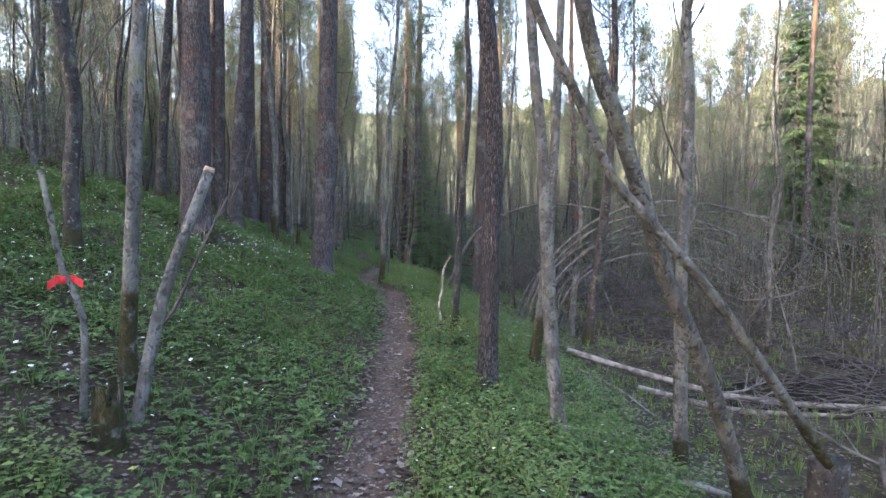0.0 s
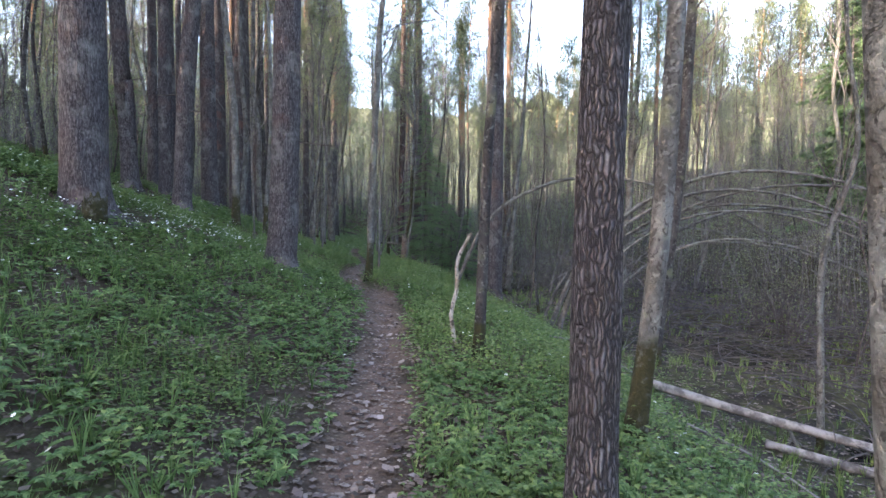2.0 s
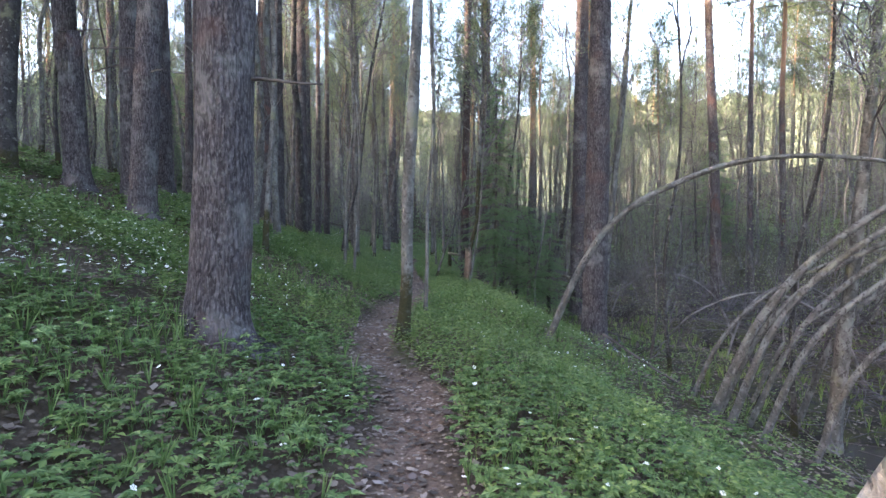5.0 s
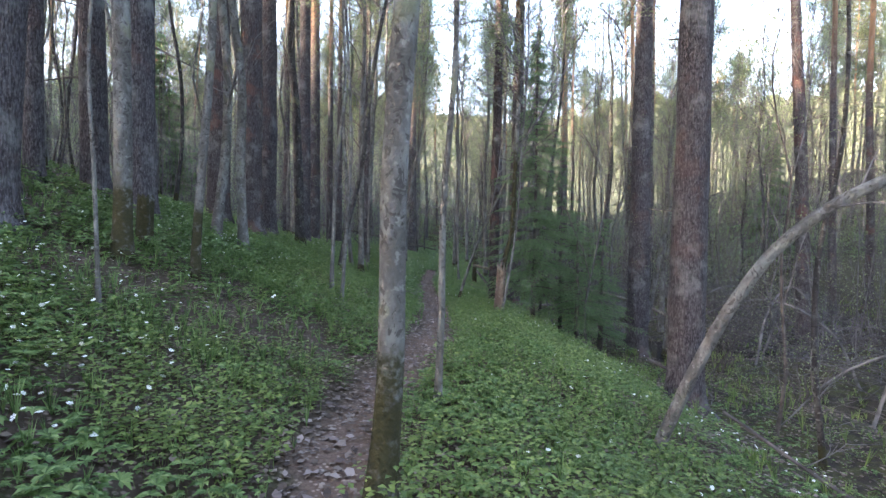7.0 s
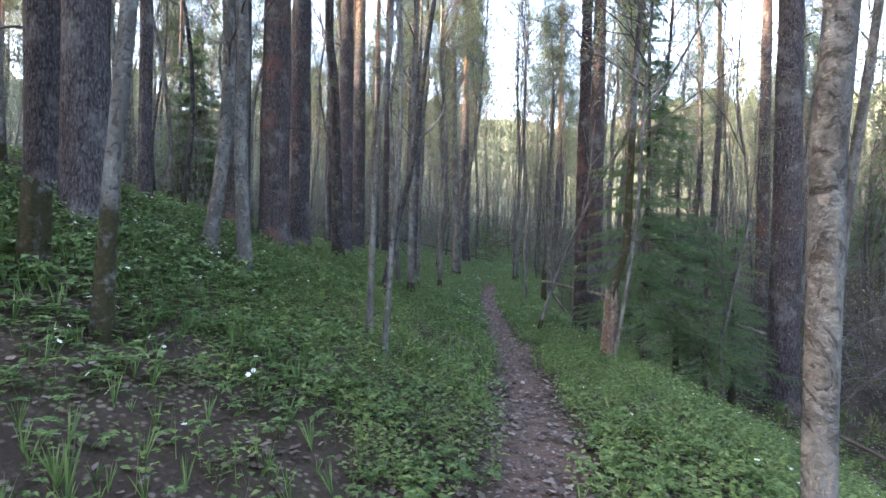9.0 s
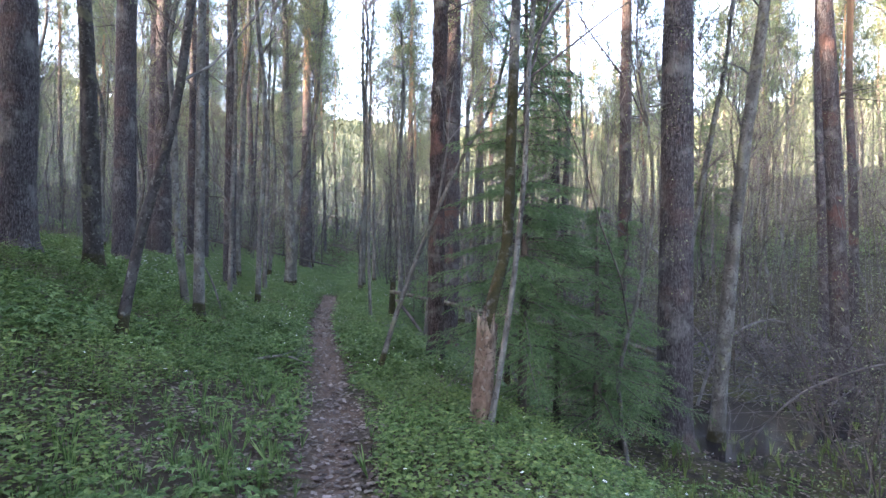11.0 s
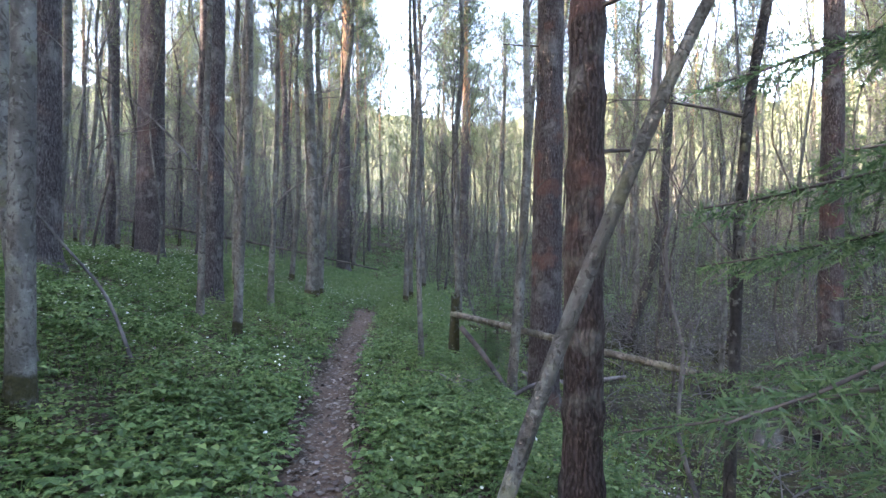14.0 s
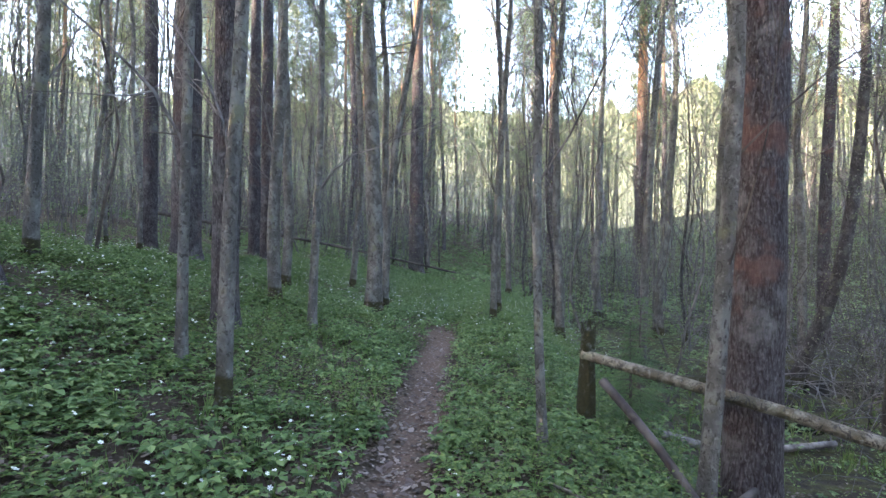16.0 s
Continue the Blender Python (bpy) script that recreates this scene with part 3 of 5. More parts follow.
thin(2.78, 26.25, 0.16, [(0.1, -0.02, 4.53), (0.47, -0.12, 8.14)])
alder(-5.15, 18.10, 0.165, bark=ALDER)
thin(-3.28, 17.27, 0.055, [(0.04, 0.02, 0.77), (0.09, 0.06, 2.11)], twigs=0)
alder(-7.11, 24.50, 0.30, [(-0.11, -0.07, 3.73)], bark=ALDER_DARK)
alder(-4.70, 20.99, 0.110, [(0.15, 0.09, 1.07), (0.31, 0.2, 1.84), (0.42, 0.26, 2.54)], bark=ALDER_DARK, label="dark slim tree leaning over the herbs")
pine(-10.46, 36.54, 0.32)
alder(-5.05, 23.53, 0.165, [(0.0, 0.0, 1.73), (-0.01, -0.0, 3.8)], bark=ALDER_LOW, fine=True)
alder(-7.27, 31.25, 0.22)
thin(-6.26, 30.41, 0.14)
alder(-7.15, 36.37, 0.22)
alder(-4.25, 35.33, 0.18)
alder(-2.92, 35.60, 0.22)
alder(-2.43, 22.5, 0.078, [(0.29, 0.02, 0.98), (0.69, 0.05, 2.0), (1.02, 0.08, 2.7), (1.4, 0.10, 3.45)], h=6.5, bark=ALDER_LOW, fine=True, label="slim trunk leaning across the pine beside the path", crown=False, name="leaning_tree")
alder(2.34, 23.64, 0.24, [(0.1, -0.08, 2.02), (0.24, -0.19, 4.11), (0.34, -0.28, 5.26)])
thin(2.01, 24.93, 0.16, [(0.24, -0.15, 1.51), (0.69, -0.42, 4.73), (0.84, -0.51, 5.75)])
pine(-10.51, 33.48, 0.58, stubs=9)
alder(-6.15, 27.65, 0.110, [(0.02, 0.02, 2.2), (0.06, 0.05, 5.0)], bark=ALDER)
alder(-5.38, 27.1, 0.128, [(0.03, 0.02, 1.36), (0.09, 0.06, 3.06)], bark=ALDER_LOW, fine=True, label="slim tree with white lichen patches on grey bark")
pine(-11.22, 37.22, 0.33)
alder(-8.20, 33.31, 0.21)
alder(-7.69, 35.60, 0.17)
alder(-6.37, 33.93, 0.18, [(0.13, 0.04, 2.83), (0.64, 0.21, 6.24)])
pine(-8.6, 45.0, 0.62)
alder(-4.21, 34.10, 0.15, [(0.06, 0.01, 2.45), (0.29, 0.03, 6.28)])
alder(-4.55, 41.85, 0.22, [(-0.16, -0.01, 6.19), (-0.67, -0.06, 10.01)])
alder(-3.12, 27.69, 0.085, [(-0.06, -0.0, 1.7), (-0.06, -0.0, 3.38)], bark=ALDER, label="slim pale grey sapling beside the path", name="sapling")
pine(-3.19, 49.30, 0.50)
alder(-1.44, 43.91, 0.36)
pine(1.6, 55.0, 0.8)
alder(-1.19, 35.82, 0.22, [(0.12, -0.02, 4.3), (0.36, -0.05, 7.89)])
alder(-0.18, 39.57, 0.30)
pine(-1.40, 28.60, 0.45, [(0.04, -0.01, 4.36)], bark=PINE_RED, fine=True, label="thick pine with grey plates and red-brown patches of bark")
alder(-1.90, 28.05, 0.150, [(0.11, -0.03, 1.9), (0.17, -0.05, 3.36), (0.16, -0.05, 4.34)], bark=ALDER, fine=True, label="pale slim tree standing in front of a thick pine")
alder(2.14, 36.39, 0.22)
alder(1.50, 35.29, 0.29, [(0.72, -0.28, 2.55), (1.0, -0.39, 5.67), (0.99, -0.38, 7.23)], bark=ALDER_DARK)
pine(-12.41, 34.68, 0.33)
alder(-9.48, 29.19, 0.19, [(0.01, 0.02, 1.1), (0.08, 0.09, 3.26)])
thin(-10.44, 30.98, 0.11, [(0.1, 0.1, 1.77), (0.18, 0.18, 3.17)])
thin(-3.83, 13.84, 0.037, [(-0.02, -0.02, 0.97), (-0.04, -0.04, 1.96)], h=5, twigs=0, crown=False)
pine(2.9, 29.0, 0.34, bark=PINE_RED)
alder(-0.58, 24.5, 0.10, [(0.02, 0.0, 1.2), (0.1, 0.0, 3.2)], bark=ALDER_DARK, twigs=2, label="dark thin trunk beside a young spruce")


# ---- single things beside the path ----
def pole(name, pts, r0, r1, material, label, category, seg=12, rough=0.1, twigs=0, step=0.15, tip=None):
    """A trunk or stem along given points of the world; the thing stands at its first point."""
    thing = tagged(new(name), label, category)
    o = np.array(pts[0], float)
    thing.location = o
    line = curve_through([tuple(np.array(p) - o) for p in pts], step)
    v, q, t = tube(line, np.linspace(r0, r1, len(line)), seg, rough, 0, int(abs(o[0] * 31 + o[1] * 17)) % 50)
    p = Pile()
    p.add(v, q, t)
    part("stem", p.mesh(name, material), thing)
    if tip:
        b = Pile()
        v, q, t = tube([line[-1], line[-1] + (line[-1] - line[-2]) / np.linalg.norm(line[-1] - line[-2]) * 0.03], [r1 * 1.03, r1 * 0.9], seg)
        b.add(v, q, t)
        part("cut_end", b.mesh("cut_end", tip), thing, "pale cut wood")
    for k in range(twigs):
        i = rng.integers(len(line) // 4, len(line))
        d = line[min(i + 1, len(line) - 1)] - line[i - 1]
        b = Pile()
        twigs_pile(b, line[i], d / (np.linalg.norm(d) + 1e-6) + rng.normal(0, 0.5, 3), rng.uniform(0.3, 1.1), max(r1 * 0.7, 0.006), 1)
        part("twig", b.mesh("twig", TWIG), thing)
    return thing


def on(x, y, up=0.0):
    return (x, y, landz(x, y) + up)


g = landz(-1.89, 3.26)
pole("cut_pole", [(-1.89, 3.26, g - 0.1), (-1.74, 3.35, g + 0.79), (-1.51, 3.48, g + 1.58)], 0.042, 0.034, ALDER, "leaning sawn-off pole with a pale cut end", "dead tree", tip=WOOD_RAW)
pole("dead_sapling", [on(-2.56, 4.50, -0.1), (-2.354, 4.672, landz(-2.35, 4.67) + 0.25), (-2.18, 4.92, landz(-2.35, 4.67) + 0.85), (-2.05, 5.15, landz(-2.35, 4.67) + 1.3)], 0.020, 0.008, TWIG_DARK, "dark crooked dead stem leaning over the herbs", "sapling", 8, twigs=3)
g = landz(-2.09, 3.11)
rs = pole("sapling", [(-2.09, 3.11, g - 0.1), (-2.08, 3.11, g + 0.61), (-2.16, 3.06, g + 0.88), (-2.24, 3.01, g + 1.45)], 0.022, 0.014, ALDER, "thin crooked sapling with a red ribbon tied to it", "sapling", 8)
_b = Pile()
for _a, _l in ((0.4, 0.10), (2.6, 0.13), (4.4, 0.08)):
    _v = np.array([[0, 0, 0.02], [0, 0, -0.02], [_l * 0.5, 0.01, 0.03], [_l * 0.5, 0.01, -0.015], [_l, -0.01, 0.0], [_l, -0.01, -0.05]])
    _c, _s = math.cos(_a), math.sin(_a)
    _v = _v @ np.array([[_c, _s, 0], [-_s, _c, 0], [0, 0, 1]])
    _b.add(_v + np.array([-0.07, -0.05, 0.93]), [[0, 1, 3, 2], [2, 3, 5, 4]])
_v, _q, _t = tube([(-0.069, -0.05, 0.91), (-0.072, -0.052, 0.955)], [0.024, 0.024], 10)
_b.add(_v, _q, _t)
part("ribbon", _b.mesh("ribbon", RIBBON), rs, "red ribbon")


def stump(x, y, d, h, material, label, lean=(0.0, 0.0), ragged=0.12, hollow=False):
    thing = tagged(new("tree_stump"), label, "stump")
    thing.location = (x, y, landz(x, y))
    line = np.array([(lean[0] * q, lean[1] * q, -0.2 + (h + 0.2) * q) for q in np.linspace(0, 1, 14)])
    r = 0.5 * d * (1 + 0.5 * np.exp(-np.linspace(0, 4, 14)))
    v, q, t = tube(line, r, 40, 0.2, 11, int(x * 13 + y * 7) % 40)
    top = slice(13 * 40, 14 * 40)
    v[top, 2] += np.repeat(rng.uniform(-ragged, ragged, 20), 2)
    v[-1, 2] -= ragged * 1.5
    p = Pile()
    p.add(v, q, t)
    part("wood", p.mesh("stump_wood", material), thing)
    return thing


stump(-1.84, 2.96, 0.16, 0.3, MOSSY, "low mossy stump beside a slim tree")
stump(-1.40, 20.32, 0.15, 0.9, bark_alder("bark_snag", 0.0, (0.13, 0.092, 0.072), (0.24, 0.19, 0.155), (0.05, 0.035, 0.028)), "broken pale snag with splintered top beside a young spruce", (0.06, -0.03), 0.14)
stump(-4.90, 15.65, 0.17, 0.55, MOSSY, "short dark mossy stump standing on the slope", (0.02, 0.0), 0.04)
stump(-4.02, 9.25, 0.24, 0.28, MOSSY, "low rotten stump at the foot of a pine", (0.03, -0.02), 0.1)
stump(-2.75, 28.86, 0.14, 0.95, MOSSY, "upright dark mossy stump holding a fallen log", (0.02, 0.0), 0.08)
alder(-1.38, 20.36, 0.118, [(0.05, 0.02, 0.85), (0.18, 0.05, 1.4), (0.22, 0.06, 1.75), (0.27, 0.05, 3.6)], h=11, bark=MOSSY, fine=True, label="crooked mossy trunk rising out of a broken snag")
alder(-1.33, 20.18, 0.055, [(0.10, 0.03, 0.6), (0.20, 0.06, 1.3), (0.27, 0.06, 2.1), (0.30, 0.06, 3.0)], h=9, bark=ALDER, fine=True, label="thin pale trunk beside a young spruce", name="sapling")

# a broken trunk that leans across the old tree, its cut end on a stump
stump(3.0, 4.13, 0.26, 0.84, ALDER_DARK, "dark rotten stump with a broken trunk lying on it", (0.02, 0.0), 0.05)
pole("leaning_tree", [(3.05, 4.15, -0.12), (2.28, 3.80, 0.77), (1.76, 3.60, 1.36), (1.35, 3.50, 1.77), (1.08, 3.46, 2.06), (0.87, 3.42, 2.48), (0.57, 3.33, 3.02), (0.30, 3.24, 3.7), (0.12, 3.2, 4.4)], 0.044, 0.022, LEAN_BARK, "broken bowed trunk leaning across an old tree", "dead tree", 18, twigs=3, step=0.1)

stump(-2.62, 26.9, 0.07, 0.16, WOOD_RAW, "small pale cut stump in the undergrowth", (0.01, 0.0), 0.01)

# fallen logs
pole("fallen_log", [(-2.78, 28.84, 0.62), (-1.38, 28.1, 0.41), (-0.83, 27.8, 0.30), (0.6, 27.05, 0.10), (2.0, 26.3, -0.15), (3.2, 25.7, -0.6)], 0.05, 0.042, bark_alder("bark_log", 0.0, (0.095, 0.085, 0.060), (0.21, 0.195, 0.16)), "fallen log with moss resting on a mossy stump", "log")
pole("fallen_log", [(-2.62, 28.6, landz(-2.62, 28.6) + 0.55), (-2.25, 28.2, landz(-2.25, 28.2) + 0.3), (-1.9, 27.85, landz(-1.9, 27.85) + 0.02)], 0.04, 0.035, TWIG_DARK, "dark broken branch propped on a stump", "log")
pole("fallen_log", [(-2.0, 27.5, landz(-2.0, 27.5) + 0.02), (-1.75, 27.9, landz(-1.75, 27.9) + 0.2), (-1.5, 28.2, landz(-1.5, 28.2) + 0.35)], 0.035, 0.03, TWIG_DARK, "dark crossed branch on the ground", "log")
pole("fallen_log", [on(2.2, 9.4, 0.12), (3.6, 9.0, landz(3.6, 9.0) + 0.22), (5.2, 8.6, landz(5.2, 8.6) + 0.16), on(8.0, 8.2, 0.08)], 0.055, 0.04, DEADWOOD, "fallen pale log across the hollow", "log", twigs=3)
pole("fallen_log", [on(3.2, 8.7, 0.05), on(4.5, 8.2, 0.07), on(6.0, 7.8, 0.05)], 0.05, 0.035, DEADWOOD, "fallen pale log lying in moss", "log", twigs=2)
pole("fallen_log", [on(2.1, 4.6, 0.03), on(3.4, 4.9, 0.10), on(5.0, 4.7, 0.12)], 0.028, 0.014, DEADWOOD, "bare fallen branch on the boggy ground", "branch", 8, twigs=4)
pole("fallen_log", [on(3.2, 3.6, 0.05), on(4.2, 4.9, 0.12), on(4.9, 5.9, 0.15)], 0.04, 0.03, TWIG_DARK, "dark fallen branch on the boggy ground", "branch", 8, twigs=4)
pole("fallen_log", [on(-1.9, 30.2, 0.04), on(-0.8, 31.0, 0.10), on(0.6, 31.6, 0.1)], 0.05, 0.04, DEADWOOD, "fallen log behind a pine", "log")
pole("fallen_log", [on(-2.6, 33.5, 0.05), on(-1.2, 34.2, 0.12), on(1.2, 34.6, 0.2)], 0.11, 0.09, MOSSY, "thick fallen trunk with moss", "log")
pole("fallen_log", [on(-4.6, 35.0, 0.03), on(-3.6, 35.6, 0.05), on(-2.4, 36.0, 0.05)], 0.05, 0.04, ALDER, "fallen log across the herbs", "log")
pole("fallen_log", [on(-13.5, 36.2, 0.9), on(-9.5, 38.0, 0.8), on(-6.0, 39.8, 0.7)], 0.05, 0.03, TWIG_DARK, "thin fallen trunk hanging between trees", "log")
pole("fallen_log", [on(1.1, 16.2, 0.3), on(2.1, 15.4, 0.05), on(3.4, 14.6, 0.05)], 0.02, 0.012, TWIG_DARK, "thin bare branch fallen on the bog", "branch", 8, twigs=3)
pole("fallen_log", [on(1.3, 20.6, 0.35), on(2.0, 19.7, 0.12), on(2.6, 18.9, 0.05)], 0.03, 0.018, TWIG_DARK, "thin bare branch fallen on the bog", "branch", 8, twigs=3)
pole("fallen_branch", [on(-5.23, 24.92, -0.05), (-5.42, 24.78, landz(-5.23, 24.92) + 0.65), (-5.64, 24.62, landz(-5.23, 24.92) + 1.05), (-5.91, 24.42, landz(-5.23, 24.92) + 1.52)], 0.018, 0.008, TWIG, "thin bare stem leaning over the herbs", "branch", 7)

for _p, _r in ((((-1.75, 21.6), (-1.45, 21.95), (-1.1, 22.1)), 0.010), (((-2.9, 26.6), (-2.6, 26.9), (-2.35, 27.5)), 0.016), (((-3.1, 27.1), (-2.8, 26.75), (-2.3, 26.6)), 0.012), (((-3.9, 22.2), (-3.6, 22.5), (-3.4, 22.9)), 0.018), (((0.9, 9.4), (1.6, 9.9), (2.4, 9.8)), 0.014), (((1.9, 8.3), (2.5, 7.6), (2.9, 7.0)), 0.014)):
    pole("fallen_branch", [on(_p[0][0], _p[0][1], 0.04), on(_p[1][0], _p[1][1], 0.13), on(_p[2][0], _p[2][1], 0.05)], _r, _r * 0.5, DEADWOOD, "thin dead branch lying in the undergrowth", "branch", 6, twigs=3, step=0.1)

# stems that bow over the hollow
pole("bowed_stem", [on(0.02, 8.18, -0.1), (-0.05, 8.18, landz(0, 8.18) + 0.30), (0.0, 8.18, landz(0, 8.18) + 0.52), (0.0, 8.17, landz(0, 8.18) + 0.74), (0.03, 8.16, landz(0, 8.18) + 0.88), (0.13, 8.15, landz(0, 8.18) + 1.06)], 0.021, 0.015, bark_alder("bark_birch", 0.12, (0.20, 0.165, 0.12), (0.52, 0.49, 0.45)), "short broken birch stem with white bark", "dead tree", 10)
g = landz(0.15, 14.6)
pole("bowed_stem", [(0.05, 14.62, g - 0.15), (0.35, 14.55, g + 0.65), (0.62, 14.49, g + 1.22), (0.90, 14.42, g + 1.62), (1.39, 14.31, g + 1.98), (2.4, 14.2, g + 2.35), (3.7, 14.0, g + 2.3), (5.2, 13.7, g + 1.8), (6.2, 13.5, g + 1.2)], 0.047, 0.012, ALDER, "bowed bare trunk arching over the hollow", "dead tree", 14, twigs=5)
_gb = landz(2.3, 14.4) + 0.3
for _dx, _dy, _h, _l, _r in ((0, 0, 2.95, 5.0, 0.05), (0.2, -0.3, 2.6, 4.2, 0.042), (0.3, 0.4, 2.35, 4.6, 0.036), (0.5, -0.9, 2.2, 3.9, 0.034), (-0.1, 0.8, 1.9, 3.6, 0.028), (0.8, 0.2, 2.7, 5.6, 0.034), (1.1, -1.4, 1.7, 3.2, 0.03), (2.0, 0.7, 2.3, 4.4, 0.036), (1.5, 1.5, 1.6, 4.0, 0.026)):
    x0, y0 = 2.05 + 0.6 * _dx, 14.3 + 0.7 * _dy
    pole("bowed_stem", [(x0, y0, landz(x0, y0) - 0.1), (x0 + 0.10 * _l, y0 - 0.03 * _l, _gb + 0.34 * _h), (x0 + 0.24 * _l, y0 - 0.07 * _l, _gb + 0.66 * _h), (x0 + 0.44 * _l, y0 - 0.13 * _l, _gb + 0.90 * _h), (x0 + 0.68 * _l, y0 - 0.20 * _l, _gb + _h), (x0 + 0.98 * _l, y0 - 0.28 * _l, _gb + 0.93 * _h), (x0 + 1.3 * _l, y0 - 0.36 * _l, _gb + 0.66 * _h), (x0 + 1.5 * _l, y0 - 0.40 * _l, _gb + 0.4 * _h)], _r * 1.15, 0.009, ALDER, "bowed bare stem arching over the hollow", "dead tree", 9, twigs=6)
for _x, _y, _a in ((4.0, 19.0, 0.3), (5.0, 21.0, 2.7), (3.6, 22.0, 0.8), (5.5, 17.0, 2.9), (2.9, 25.4, 0.2), (4.2, 27.0, 2.4)):
    _z = landz(_x, _y)
    pole("bowed_stem", [(_x, _y, _z - 0.1), (_x + 0.5 * math.cos(_a), _y + 0.5 * math.sin(_a), _z + 1.0), (_x + 1.5 * math.cos(_a), _y + 1.5 * math.sin(_a), _z + 1.5), (_x + 2.6 * math.cos(_a), _y + 2.6 * math.sin(_a), _z + 1.1), (_x + 3.3 * math.cos(_a), _y + 3.3 * math.sin(_a), _z + 0.3)], 0.03, 0.008, TWIG, "bowed bare stem arching over the hollow", "dead tree", 8, twigs=8)


# ---- young spruces ----
def spruce_meshes(h, reach, whorls, per, fine=True):
    """Trunk, boughs and needles of a young spruce."""
    wood, at, way, strips = Pile(), [], [], []
    v, q, t = tube([(0, 0, -0.2), (0.02, 0, h * 0.4), (0, 0.02, h)], [0.055, 0.035, 0.006], 10)
    wood.add(v, q, t)
    for w in range(whorls):
        f = (w + 0.5) / whorls
        z = h * (0.13 + 0.85 * f)
        for b in range(per):
            a = rng.uniform(0, 6.283)
            l = reach * (1.02 - f) ** 0.8 * rng.uniform(0.55, 1.12)
            zz = z + rng.uniform(-0.08, 0.08)
            end = np.array([math.cos(a), math.sin(a), 0])
            axis = [np.array([0, 0, zz]) + end * l * u + np.array([0, 0, l * (0.10 * u - 0.42 * u * u + 0.16 * u ** 4)]) for u in np.linspace(0, 1, 7)]
            v, q, t = tube(axis, np.linspace(0.010, 0.003, 7), 4, cap=False)
            wood.add(v, q)
            side = np.array([-end[1], end[0], 0])
            for u in np.arange(0.12, 1.0, 0.045 / max(l, 0.3)):
                i = min(int(u * 6), 5)
                p0 = axis[i] + (axis[i + 1] - axis[i]) * (u * 6 - i)
                for sg in (-1, 1):
                    tl = (0.30 * l * (1 - u) + 0.10) * rng.uniform(0.6, 1.25)
                    tw = end * rng.uniform(0.4, 0.9) + side * sg * rng.uniform(0.5, 1.0) + np.array([0, 0, rng.uniform(-0.6, -0.02)])
                    tw = tw / np.linalg.norm(tw)
                    n = max(3, int(tl / (0.0075 if fine else 0.04)))
                    k = np.linspace(0, 1, n)[:, None]
                    at.append(p0 + tw * tl * k + np.array([0, 0, -0.10 * tl]) * k ** 2)
                    way.append(np.repeat(tw[None], n, 0))
                    p1 = p0 + tw * tl + np.array([0, 0, -0.10 * tl])
                    cr = np.cross(tw, rng.normal(0, 1, 3) * 0.6 + np.array([0, 0, 1]))
                    cr = cr / np.linalg.norm(cr) * (0.0025 if fine else 0.03)
                    strips.append((p0 - cr * 0.6, p0 + cr * 0.6, (p0 + p1) / 2 + cr, p1, (p0 + p1) / 2 - cr))
    at, way = np.concatenate(at), np.concatenate(way)
    n = len(at)
    d = way * 0.65 + rng.normal(0, 0.62, (n, 3))
    d /= np.linalg.norm(d, axis=1, keepdims=True)
    l = rng.uniform(0.020, 0.036, n)[:, None] * (1.0 if fine else 3.0)
    s = np.cross(d, rng.normal(0, 1, (n, 3)))
    s /= np.linalg.norm(s, axis=1, keepdims=True)
    wd = 0.0038 if fine else 0.011
    v = np.stack([at - s * wd, at + s * wd, at + d * l], 1).reshape(-1, 3)
    g = Pile()
    g.add(v, tris=np.arange(n * 3).reshape(-1, 3))
    st = np.array(strips).reshape(-1, 3)
    m = (np.arange(len(strips)) * 5)[:, None]
    g.add(st, [], np.concatenate([m + np.array([[0, 1, 2]]), m + np.array([[0, 2, 4]]), m + np.array([[4, 2, 3]])]))
    return wood.mesh("spruce_wood", TWIG_DARK), g.mesh("spruce_needles", SPRUCE, False)


def spruce(x, y, meshes, scale=1.0, turn=0.0, label="young dark green spruce with drooping boughs"):
    tree = tagged(new("spruce_tree"), label, "tree", "young spruces")
    tree.location, tree.scale, tree.rotation_euler = (x, y, landz(x, y)), (scale,) * 3, (0, 0, turn)
    part("trunk", meshes[0], tree)
    part("crown", meshes[1], tree)
    return tree


BIG_SPRUCE = spruce_meshes(6.4, 1.30, 25, 7)
MID_SPRUCE = spruce_meshes(4.4, 1.15, 18, 5)
SMALL_SPRUCE = spruce_meshes(2.6, 0.95, 13, 5)
FAR_SPRUCE = spruce_meshes(9.0, 2.4, 26, 7, False)
spruce(-0.77, 21.97, BIG_SPRUCE)
spruce(0.15, 22.2, SMALL_SPRUCE, 1.15, 1.0)
spruce(-0.15, 22.9, MID_SPRUCE, 1.0, 2.4)
spruce(0.75, 23.0, SMALL_SPRUCE, 1.2, 4.1)
spruce(-2.25, 29.6, SMALL_SPRUCE, 0.45, 0.3, "small spruce seedling beside a stump")
spruce(-2.0, 30.6, SMALL_SPRUCE, 0.6, 3.3, "small young spruce near a fallen log")
for _x, _y, _s in ((16.5, 25.5, 1.35), (19.5, 28.0, 1.2), (22.0, 24.0, 1.3), (-17.0, 32.0, 0.9), (12.5, 44.0, 1.0)):
    spruce(_x, _y, FAR_SPRUCE, _s, _x * 3.1, "tall dark spruce across the hollow")


